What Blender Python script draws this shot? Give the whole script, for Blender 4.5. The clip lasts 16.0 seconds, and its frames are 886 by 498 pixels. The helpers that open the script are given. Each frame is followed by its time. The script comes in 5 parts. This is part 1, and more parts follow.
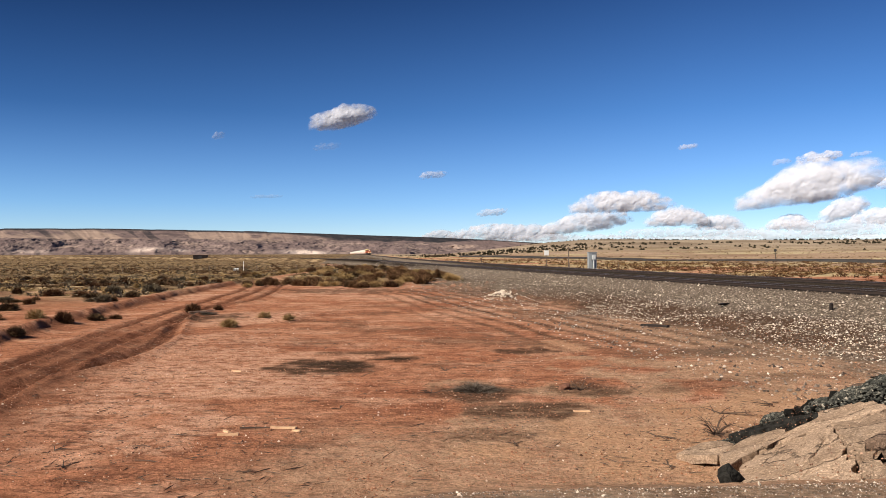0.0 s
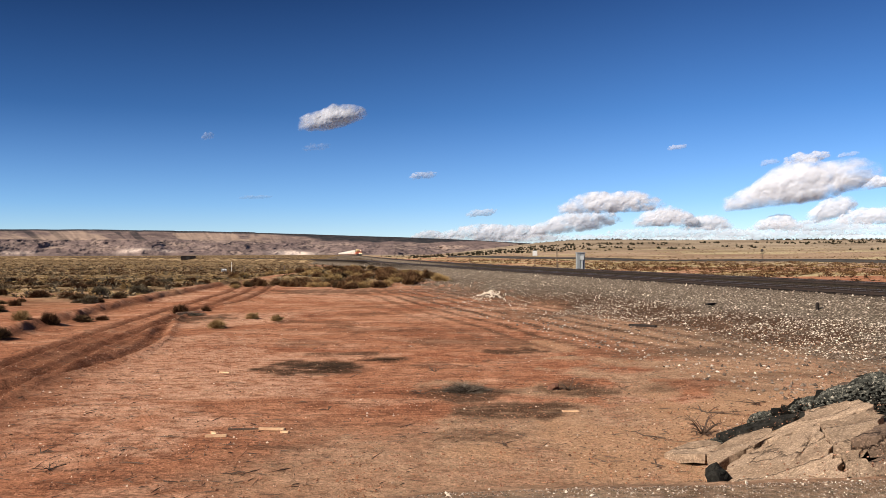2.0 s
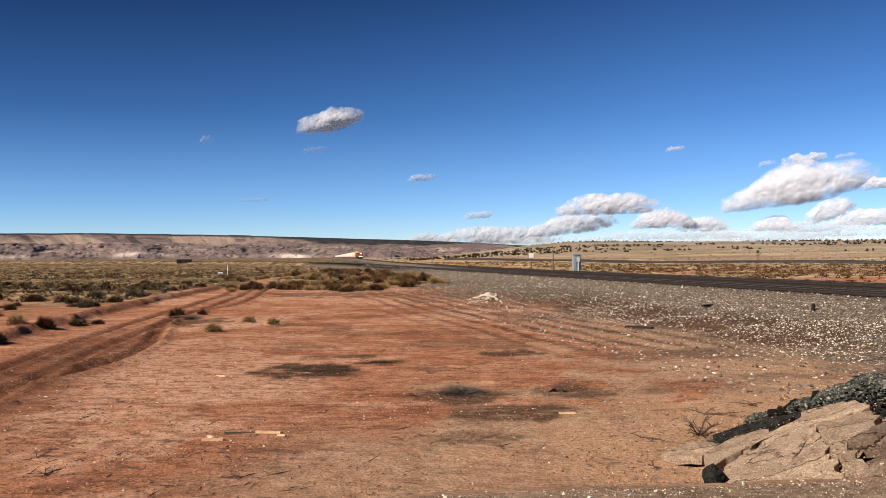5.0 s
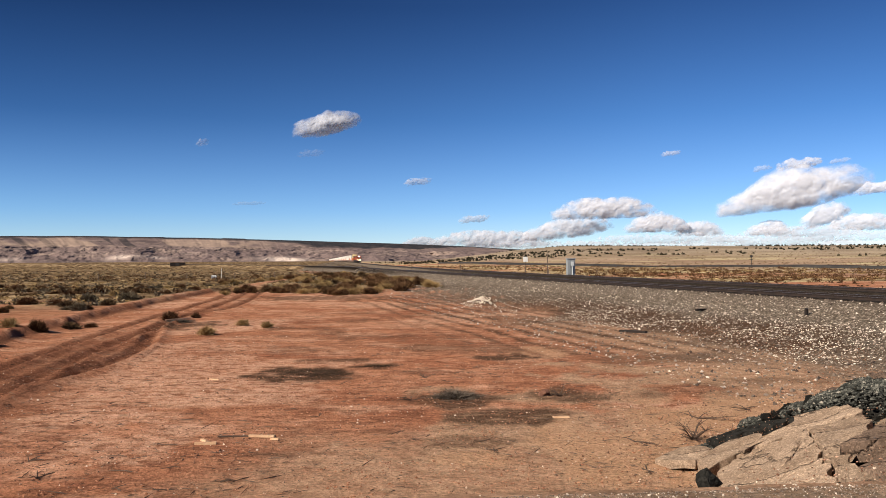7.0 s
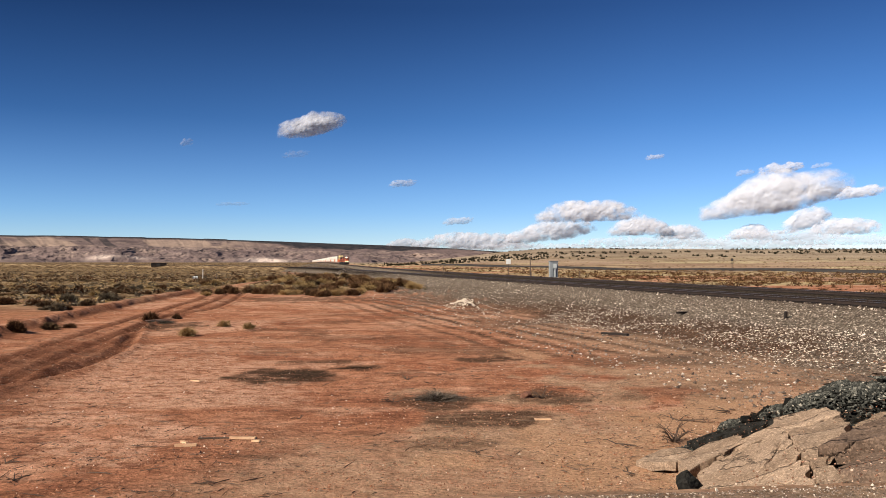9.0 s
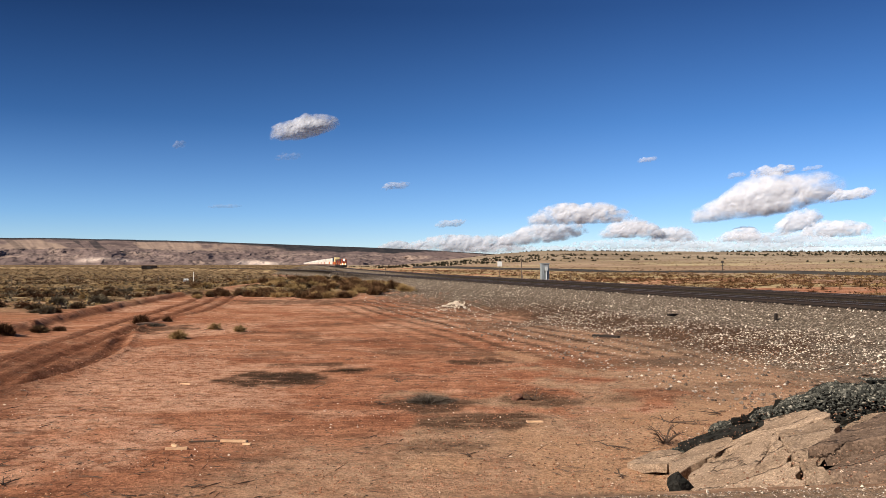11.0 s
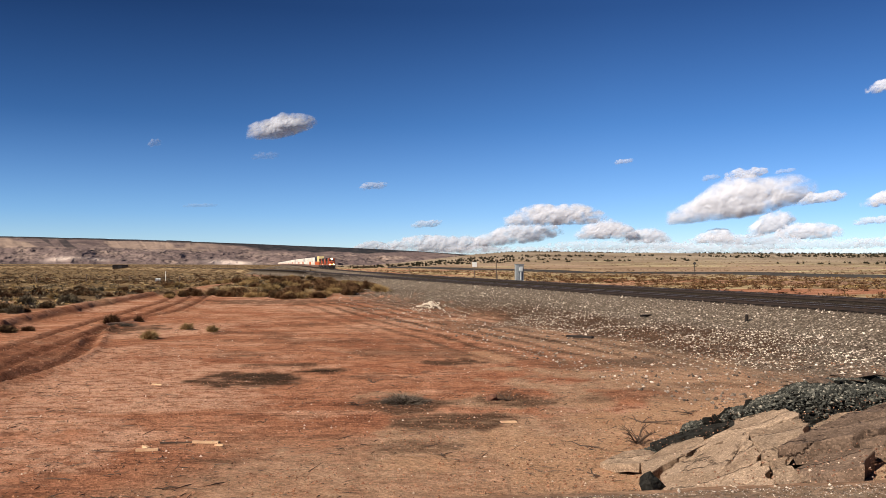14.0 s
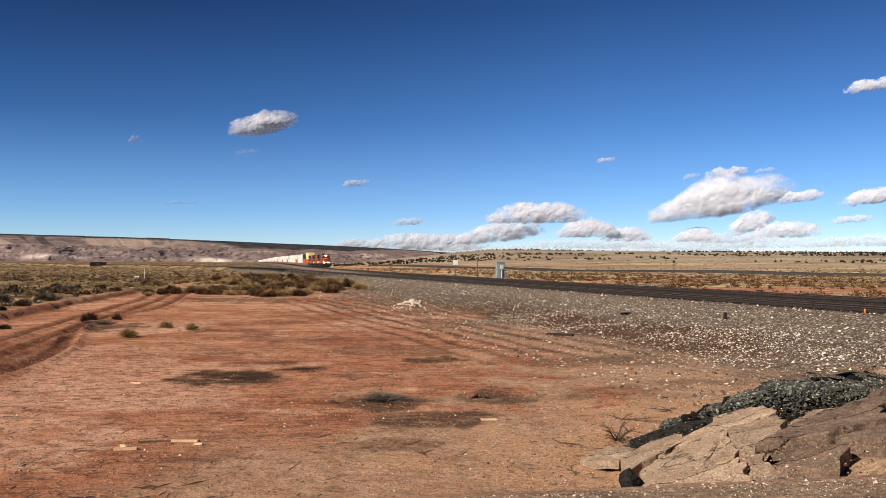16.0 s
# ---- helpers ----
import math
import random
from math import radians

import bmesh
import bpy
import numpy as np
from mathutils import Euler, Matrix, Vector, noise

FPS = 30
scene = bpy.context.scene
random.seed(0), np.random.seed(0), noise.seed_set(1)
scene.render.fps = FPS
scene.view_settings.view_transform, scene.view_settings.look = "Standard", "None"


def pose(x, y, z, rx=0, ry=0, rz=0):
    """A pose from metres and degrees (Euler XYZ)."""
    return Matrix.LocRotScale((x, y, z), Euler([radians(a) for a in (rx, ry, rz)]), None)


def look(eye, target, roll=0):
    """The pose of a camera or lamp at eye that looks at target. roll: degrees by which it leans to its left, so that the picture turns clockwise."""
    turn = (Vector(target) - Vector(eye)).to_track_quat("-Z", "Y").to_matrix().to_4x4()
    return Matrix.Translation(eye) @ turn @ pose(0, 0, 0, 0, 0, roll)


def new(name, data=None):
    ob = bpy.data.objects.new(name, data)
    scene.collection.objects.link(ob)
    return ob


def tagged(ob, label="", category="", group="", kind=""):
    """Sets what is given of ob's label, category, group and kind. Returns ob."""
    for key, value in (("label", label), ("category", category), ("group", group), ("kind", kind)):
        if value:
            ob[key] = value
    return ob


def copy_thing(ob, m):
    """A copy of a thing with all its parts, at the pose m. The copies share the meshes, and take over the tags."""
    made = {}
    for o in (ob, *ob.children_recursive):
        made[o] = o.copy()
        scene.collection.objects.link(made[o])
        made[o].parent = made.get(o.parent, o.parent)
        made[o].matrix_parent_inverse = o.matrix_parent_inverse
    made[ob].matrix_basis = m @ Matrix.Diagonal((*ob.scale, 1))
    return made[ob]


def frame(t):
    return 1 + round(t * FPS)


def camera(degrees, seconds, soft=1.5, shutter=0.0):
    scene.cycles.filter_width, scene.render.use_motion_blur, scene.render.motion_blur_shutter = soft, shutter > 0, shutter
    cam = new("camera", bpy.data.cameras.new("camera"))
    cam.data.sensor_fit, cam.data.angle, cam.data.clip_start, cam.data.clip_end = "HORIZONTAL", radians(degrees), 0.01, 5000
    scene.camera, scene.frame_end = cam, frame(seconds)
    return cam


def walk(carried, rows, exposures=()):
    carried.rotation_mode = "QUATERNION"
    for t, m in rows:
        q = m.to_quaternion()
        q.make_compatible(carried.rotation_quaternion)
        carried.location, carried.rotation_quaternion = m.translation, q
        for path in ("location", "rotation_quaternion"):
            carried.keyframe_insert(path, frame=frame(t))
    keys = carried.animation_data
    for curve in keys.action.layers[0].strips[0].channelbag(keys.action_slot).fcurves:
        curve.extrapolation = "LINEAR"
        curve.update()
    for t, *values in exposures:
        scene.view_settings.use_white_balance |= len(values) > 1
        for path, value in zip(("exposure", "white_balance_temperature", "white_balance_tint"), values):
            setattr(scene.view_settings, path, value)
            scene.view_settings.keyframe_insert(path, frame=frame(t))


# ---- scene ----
# ---- camera and its walk ----
EYE = (0.0, 0.0, 3.4)
cam = camera(57.47, 16.0, soft=0.85)


def aim(yaw, pitch, roll):
    """Pose of the camera at EYE: degrees to the right of +Y, upwards, and clockwise lean."""
    return Matrix.Translation(EYE) @ pose(0, 0, 0, 0, 0, -yaw) @ pose(0, 0, 0, 90 + pitch, 0, 0) @ pose(0, 0, 0, 0, 0, -roll)


LOOK = [
(0.0, -2.357, 0.320, 0.131),
    (0.5, -2.220, 0.228, 0.254),
    (1.0, -1.961, 0.164, 0.230),
    (1.5, -1.621, 0.223, 0.076),
    (2.0, -1.551, 0.353, 0.209),
    (2.5, -1.635, 0.605, 0.194),
    (3.0, -1.491, 0.682, 0.131),
    (3.5, -1.369, 0.589, 0.230),
    (4.0, -1.494, 0.494, 0.452),
    (6.5, -0.941, 0.709, 0.303),
    (7.0, -0.881, 0.790, 0.284),
    (7.5, -0.485, 0.814, 0.225),
    (8.0, 0.000, 0.845, 0.150),
    (8.5, 0.250, 0.838, 0.045),
    (9.0, 0.318, 0.920, -0.024),
    (11.5, 1.112, 1.091, 0.132),
    (12.0, 1.326, 1.139, 0.264),
    (12.5, 1.680, 1.313, 0.183),
    (13.0, 1.982, 1.299, 0.033),
    (13.5, 2.345, 1.164, -0.088),
    (14.0, 2.701, 1.124, -0.206),
    (14.5, 3.096, 1.218, -0.332),
    (15.0, 3.465, 1.210, -0.290),
    (15.5, 3.746, 1.098, -0.197),
    (16.0, 4.046, 0.981, -0.285),
]
walk(cam, [(t, aim(a, b, c)) for t, a, b, c in LOOK], exposures=[(0.0, 0.82), (4.0, 0.78), (9.0, 0.74), (16.0, 0.70)])

# ---- world and sun ----
SUN_AZ, SUN_EL = -120.0, 36.0          # degrees right of +Y, and above the horizon
world = bpy.data.worlds.new("world")
scene.world = world
world.use_nodes = True
wn = world.node_tree.nodes
sky = wn.new("ShaderNodeTexSky")
sky.sky_type, sky.sun_disc = "NISHITA", False
sky.sun_elevation, sky.sun_rotation = radians(SUN_EL), radians(SUN_AZ)
sky.altitude, sky.air_density, sky.dust_density, sky.ozone_density = 1900, 1.0, 0.25, 3.0
wn["Background"].inputs["Strength"].default_value = 0.105
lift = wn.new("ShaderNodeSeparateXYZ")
depth = wn.new("ShaderNodeValToRGB")            # hand-set tint over the sky: the blue deepens quickly with height
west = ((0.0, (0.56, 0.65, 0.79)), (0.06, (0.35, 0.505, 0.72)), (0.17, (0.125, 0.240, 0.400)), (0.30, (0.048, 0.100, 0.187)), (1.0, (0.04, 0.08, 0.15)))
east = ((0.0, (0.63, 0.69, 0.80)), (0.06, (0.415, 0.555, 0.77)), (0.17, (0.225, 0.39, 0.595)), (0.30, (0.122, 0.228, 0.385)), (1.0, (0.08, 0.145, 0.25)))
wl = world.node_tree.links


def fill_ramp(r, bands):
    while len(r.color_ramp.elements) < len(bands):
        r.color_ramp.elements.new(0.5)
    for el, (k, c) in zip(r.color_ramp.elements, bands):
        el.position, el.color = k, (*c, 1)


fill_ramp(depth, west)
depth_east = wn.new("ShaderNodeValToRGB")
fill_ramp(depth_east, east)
side = wn.new("ShaderNodeMapRange")             # hand-set tint again: sky painted darker to the left, brighter to the right
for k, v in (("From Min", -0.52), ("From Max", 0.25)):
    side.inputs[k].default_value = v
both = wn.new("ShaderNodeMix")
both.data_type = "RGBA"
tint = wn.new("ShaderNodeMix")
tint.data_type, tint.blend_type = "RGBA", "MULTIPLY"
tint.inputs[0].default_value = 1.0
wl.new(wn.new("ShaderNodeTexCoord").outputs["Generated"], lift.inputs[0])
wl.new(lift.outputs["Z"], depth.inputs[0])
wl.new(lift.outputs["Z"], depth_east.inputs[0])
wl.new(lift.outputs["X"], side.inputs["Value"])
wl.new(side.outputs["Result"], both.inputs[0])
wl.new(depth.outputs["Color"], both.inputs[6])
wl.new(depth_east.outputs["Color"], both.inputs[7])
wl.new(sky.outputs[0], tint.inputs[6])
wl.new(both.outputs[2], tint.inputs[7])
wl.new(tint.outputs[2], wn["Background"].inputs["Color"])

sun = new("sun", bpy.data.lights.new("sun", "SUN"))
sun.data.energy, sun.data.angle, sun.data.color = 5.0, radians(0.53), (1.0, 0.90, 0.77)
sa, se = radians(SUN_AZ), radians(SUN_EL)
sun.matrix_world = look((1000 * math.sin(sa) * math.cos(se), 1000 * math.cos(sa) * math.cos(se), 1000 * math.sin(se)), (0, 0, 0))


# ---- noise on arrays ----
def lattice(ix, iy, seed):
    h = (ix.astype(np.int64) * 374761393 + iy.astype(np.int64) * 668265263 + seed * 974634777) & 0xFFFFFFFF
    h = ((h ^ (h >> 13)) * 1274126177) & 0xFFFFFFFF
    return ((h ^ (h >> 16)) & 0xFFFF) / 65535.0


def vnoise(x, y, seed=0):
    x, y = np.asarray(x, float), np.asarray(y, float)
    ix, iy = np.floor(x), np.floor(y)
    u, v = x - ix, y - iy
    u, v = u * u * (3 - 2 * u), v * v * (3 - 2 * v)
    a, b = lattice(ix, iy, seed), lattice(ix + 1, iy, seed)
    c, d = lattice(ix, iy + 1, seed), lattice(ix + 1, iy + 1, seed)
    return (a + (b - a) * u) * (1 - v) + (c + (d - c) * u) * v


def fbm(x, y, seed=0, octaves=4):
    """Fractal noise, 0 to 1."""
    total, amp, norm = 0.0, 1.0, 0.0
    for k in range(octaves):
        total = total + amp * vnoise(np.asarray(x) * 2 ** k, np.asarray(y) * 2 ** k, seed + 17 * k)
        norm += amp
        amp *= 0.5
    return total / norm


def step(a, b, v):
    t = np.clip((np.asarray(v, float) - a) / (b - a), 0, 1)
    return t * t * (3 - 2 * t)


def spline(points):
    """A smooth x = g(y) through a few points (x, y) of the plan."""
    pts = np.array(sorted(points, key=lambda p: p[1]), float)
    xs, ys = pts[:, 0], pts[:, 1]
    m = np.gradient(xs, ys)
    fine = np.linspace(ys[0], ys[-1], 1200)
    k = np.clip(np.searchsorted(ys, fine) - 1, 0, len(ys) - 2)
    h = ys[k + 1] - ys[k]
    t = (fine - ys[k]) / h
    val = ((2 * t**3 - 3 * t**2 + 1) * xs[k] + (t**3 - 2 * t**2 + t) * h * m[k]
           + (-2 * t**3 + 3 * t**2) * xs[k + 1] + (t**3 - t**2) * h * m[k + 1])
    slope = np.gradient(val, fine)

    def g(y):
        y = np.asarray(y, float)
        return np.interp(y, fine, val) + np.where(y < ys[0], (y - ys[0]) * slope[0], 0) + np.where(y > ys[-1], (y - ys[-1]) * slope[-1], 0)

    def dg(y):
        return np.interp(y, fine, slope)
    return g, dg


# ---- plan ----
MAIN, DMAIN = spline([(40, 5), (33.6, 25), (26.6, 50), (14.8, 95), (0.6, 160), (-18.9, 269.5), (-34.0, 361), (-64.7, 545), (-101, 763), (-173.7, 1200), (-290, 1900)])
BRANCH, DBRANCH = spline([(32, 5), (26.3, 20), (21.0, 39.5), (17.0, 53.8), (10.6, 79), (-0.5, 120), (-15.7, 182), (-41, 280), (-121, 421), (-215, 520), (-330, 600)])
RUT, DRUT = spline([(-10.3, 5), (-14.1, 23.7), (-16.1, 34.2), (-17.9, 46.6), (-21.4, 71.6), (-26, 98), (-28, 130), (-26, 180)])
BERM, DBERM = spline([(-15.2, 12), (-18.6, 30.8), (-20.6, 41.7), (-23.7, 61.5), (-26.5, 87), (-33, 130), (-40, 180)])


def rail_z(y):
    return 1.5 + 0.9 * step(290, 800, y)


def off_line(x, y, g, dg):
    """Distance across a line, positive on its right side."""
    return (x - g(y)) / np.sqrt(1 + dg(y) ** 2)


def road_edge(x):
    return 5.46 + 0.11 * np.asarray(x) - 0.35 * np.clip(-0.2 - np.asarray(x), 0, 5)


def old_road(x, y):
    """Broken end of the old roadway fill, sloping down from the new road."""
    u = x + 0.3 * (fbm(x / 1.1, y / 1.1, 31) - 0.5)
    z = 1.60 - 0.125 * (y - 6) + np.where(u < 5.2, 0.46, 0.20) * (u - 5.2)
    return np.minimum(1.60, z + 0.03 * (fbm(x / 0.6, y / 0.6, 33) - 0.5)) - 1.9 * step(14.4 + 0.25 * (x - 6), 15.6 + 0.25 * (x - 6), y)


def height(x, y):
    x, y = np.asarray(x, float), np.asarray(y, float)
    r = np.hypot(x, y)
    dm, db = off_line(x, y, MAIN, DMAIN), off_line(x, y, BRANCH, DBRANCH)
    z = 0.10 * (fbm(x / 7, y / 7, 3) - 0.5) + 0.05 * (fbm(x / 1.1, y / 1.1, 5, 5) - 0.5) * step(260, 40, r) + 0.10 * np.abs(fbm(x / 3.2, y / 1.6, 6) - 0.5) * step(120, 30, r)
    z = z + 0.9 * (fbm(x / 80, y / 80, 7) - 0.5) * step(60, 220, y)
    z = z - 3.0 * step(700, 3000, r)
    # brush mound beside the branch track
    z = z + 0.75 * step(84, 110, y) * step(210, 150, y) * step(-34, -20, x) * step(4, -4, db + 7)
    # land beyond the railway: low rise, then the juniper ridge
    far = step(6, 30, dm)
    z = z + far * (0.5 + 0.6 * (fbm(x / 40, y / 40, 9) - 0.5))
    az = np.degrees(np.arctan2(x, np.maximum(y, 1e-3)))
    ridge = step(330, 900, r) * step(1500, 950, r) * step(-5.5, 9, az) * step(75, 45, az)
    z = z + ridge * (16.8 + 3.5 * (fbm(x / 140, y / 140, 11) - 0.5) - 0.09 * np.clip(az - 12, 0, 40))
    # railway formation
    zr = rail_z(y)
    tight = 1 + 0.7 * step(110, 200, y)
    left = zr - 0.20 - 0.85 * step(2.0, 5.2, -db) - 0.52 * step(3.5, 15.0, -db * tight) - 0.9 * step(11, 17, -db * tight)
    left = left + 0.24 * np.sin((x + 0.14 * y) * 7.4 + 3 * fbm(x / 3, y / 5, 35)) * step(48, 62, y) * step(105, 90, y) * step(3.0, 5.0, -db) * step(14, 11, -db)
    right = zr - 0.20 - 1.6 * step(2.0, 6.0, dm)
    left = left + 0.28 * np.exp(-((db + 14.2 - 0.02 * (y - 52) ** 2 * 0.2) / 0.7) ** 2) * step(44, 50, y) * step(63, 57, y)
    bed = np.minimum(np.where(db < 0, left, zr - 0.20), np.where(dm > 0, right, zr - 0.20))
    split = step(5.5, 9.0, np.abs(dm - db)) * (db > 2.5) * (dm < -2.5)
    bed = bed - split * 0.8 * step(2.0, 5.0, np.minimum(np.abs(dm), np.abs(db)))
    bed = bed + 0.10 * (fbm(x / 2.5, y / 2.5, 13) - 0.5) * step(1.8, 4.0, -db) - 0.22 * step(0.55, 0.8, fbm(x / 5, y / 9, 15)) * step(4.0, 7.0, -db) * step(14, 10, -db)
    z = np.maximum(z, bed)
    # car ruts and the bank along the dirt road
    rut, berm = off_line(x, y, RUT, DRUT), off_line(x, y, BERM, DBERM)
    wob = 0.25 * (fbm(y / 6, y * 0, 19) - 0.5)
    curve = 3.2 - 0.02 * (y - 30) ** 2 * step(60, 25, y)
    for c in (0.0, 1.7, curve):
        z = z - 0.14 * np.exp(-((rut - c - wob) / 0.25) ** 2) + 0.09 * np.exp(-((rut - c - wob - 0.5) / 0.22) ** 2) + 0.05 * np.exp(-((rut - c - wob + 0.45) / 0.2) ** 2)
    z = z + step(120, 90, y) * (0.36 * step(0.35, -0.4, berm + 0.7 * (fbm(x / 1.3, y / 1.3, 21) - 0.5)) + 0.28 * fbm(x / 0.7, y / 0.9, 22) * np.exp(-(berm / 0.6) ** 2))
    # road fill on which the camera stands, and the old roadway end beside it
    edge = road_edge(x) + 0.2 * (fbm(x / 0.9, y / 0.9, 23) - 0.5)
    road = 1.74 - 0.03 * np.abs(fbm(x / 0.3, y / 0.3, 29) - 0.5) - 1.8 * step(0.0, 4.2, y - edge)
    road = np.where(y < -9, 1.74 - 1.8 * step(0, 4, -9 - y), road)
    z = np.maximum(z, np.where(np.abs(x) < 60, road, road - 0.0))
    return np.maximum(z, np.where((y > 3) & (x < 40), old_road(x, y), -9))


# ---- materials ----
def shader(name, rough=0.9, spec=0.3):
    m = bpy.data.materials.new(name)
    m.use_nodes = True
    b = m.node_tree.nodes["Principled BSDF"]
    b.inputs["Roughness"].default_value = rough
    b.inputs["Specular IOR Level"].default_value = spec
    return m, m.node_tree, b


def node(nt, kind, **values):
    n = nt.nodes.new("ShaderNode" + kind)
    for k, v in values.items():
        n.inputs[k.replace("_", " ")].default_value = v
    return n


def coords(nt, which="Object"):
    return nt.nodes.new("ShaderNodeTexCoord").outputs[which]


def noise_tex(nt, where, scale, detail=5.0, rough=0.6, stretch=None):
    n = node(nt, "TexNoise", Scale=scale, Detail=detail, Roughness=rough)
    if stretch:
        mp = nt.nodes.new("ShaderNodeMapping")
        mp.inputs["Scale"].default_value = stretch
        nt.links.new(where, mp.inputs["Vector"])
        where = mp.outputs[0]
    nt.links.new(where, n.inputs["Vector"])
    return n.outputs["Fac"]


def ramp(nt, fac, stops):
    r = nt.nodes.new("ShaderNodeValToRGB")
    e = r.color_ramp.elements
    while len(e) < len(stops):
        e.new(0.5)
    for k, (p, c) in zip(e, stops):
        k.position, k.color = p, (*c, 1) if len(c) == 3 else c
    nt.links.new(fac, r.inputs[0])
    return r.outputs["Color"]


def mix(nt, fac, a, b, kind="MIX"):
    n = nt.nodes.new("ShaderNodeMix")
    n.data_type, n.blend_type = "RGBA", kind
    for slot, v in ((0, fac), (6, a), (7, b)):
        if isinstance(v, bpy.types.NodeSocket):
            nt.links.new(v, n.inputs[slot])
        elif slot == 0:
            n.inputs[0].default_value = v
        else:
            n.inputs[slot].default_value = (*v, 1)
    return n.outputs[2]


def maths(nt, op, a, b=0.0):
    n = nt.nodes.new("ShaderNodeMath")
    n.operation, n.use_clamp = op, op in ("MULTIPLY", "ADD")
    for i, v in enumerate((a, b)):
        if isinstance(v, bpy.types.NodeSocket):
            nt.links.new(v, n.inputs[i])
        else:
            n.inputs[i].default_value = v
    return n.outputs[0]


def mask(nt, name):
    n = nt.nodes.new("ShaderNodeAttribute")
    n.attribute_name = name
    return n.outputs["Fac"]


def bump(nt, b, h, strength, dist):
    n = nt.nodes.new("ShaderNodeBump")
    n.inputs["Strength"].default_value, n.inputs["Distance"].default_value = strength, dist
    nt.links.new(h, n.inputs["Height"])
    nt.links.new(n.outputs[0], b.inputs["Normal"])


def plain(name, lo, hi, scale=4.0, rough=0.85, metal=0.0, grain=40.0, relief=0.3, dist=0.01, spec=0.3):
    """Two-scale mottled paint, rock or metal between two colours; each object a little different."""
    m, nt, b = shader(name, rough, spec)
    c = coords(nt)
    base = ramp(nt, noise_tex(nt, c, scale), [(0.3, lo), (0.7, hi)])
    fine = noise_tex(nt, c, grain, 3)
    col = mix(nt, 0.5, base, ramp(nt, fine, [(0.3, (0.45, 0.45, 0.45)), (0.7, (0.62, 0.62, 0.62))]), "OVERLAY")
    info = nt.nodes.new("ShaderNodeObjectInfo")
    col = mix(nt, 1.0, col, ramp(nt, info.outputs["Random"], [(0, (0.8, 0.8, 0.8)), (1, (1, 1, 1))]), "MULTIPLY")
    nt.links.new(col, b.inputs["Base Color"])
    b.inputs["Metallic"].default_value = metal
    bump(nt, b, fine, relief, dist)
    return m


def island(name, stops, rough=0.95, spec=0.05, grain=30.0):
    """Loose pieces in one mesh, each with a tone of its own from the stops."""
    m, nt, b = shader(name, rough, spec)
    geo = nt.nodes.new("ShaderNodeNewGeometry")
    col = ramp(nt, geo.outputs["Random Per Island"], stops)
    n = noise_tex(nt, coords(nt), grain, 3)
    col = mix(nt, 0.6, col, ramp(nt, n, [(0.25, (0.35, 0.35, 0.35)), (0.75, (0.66, 0.66, 0.66))]), "OVERLAY")
    nt.links.new(col, b.inputs["Base Color"])
    return m


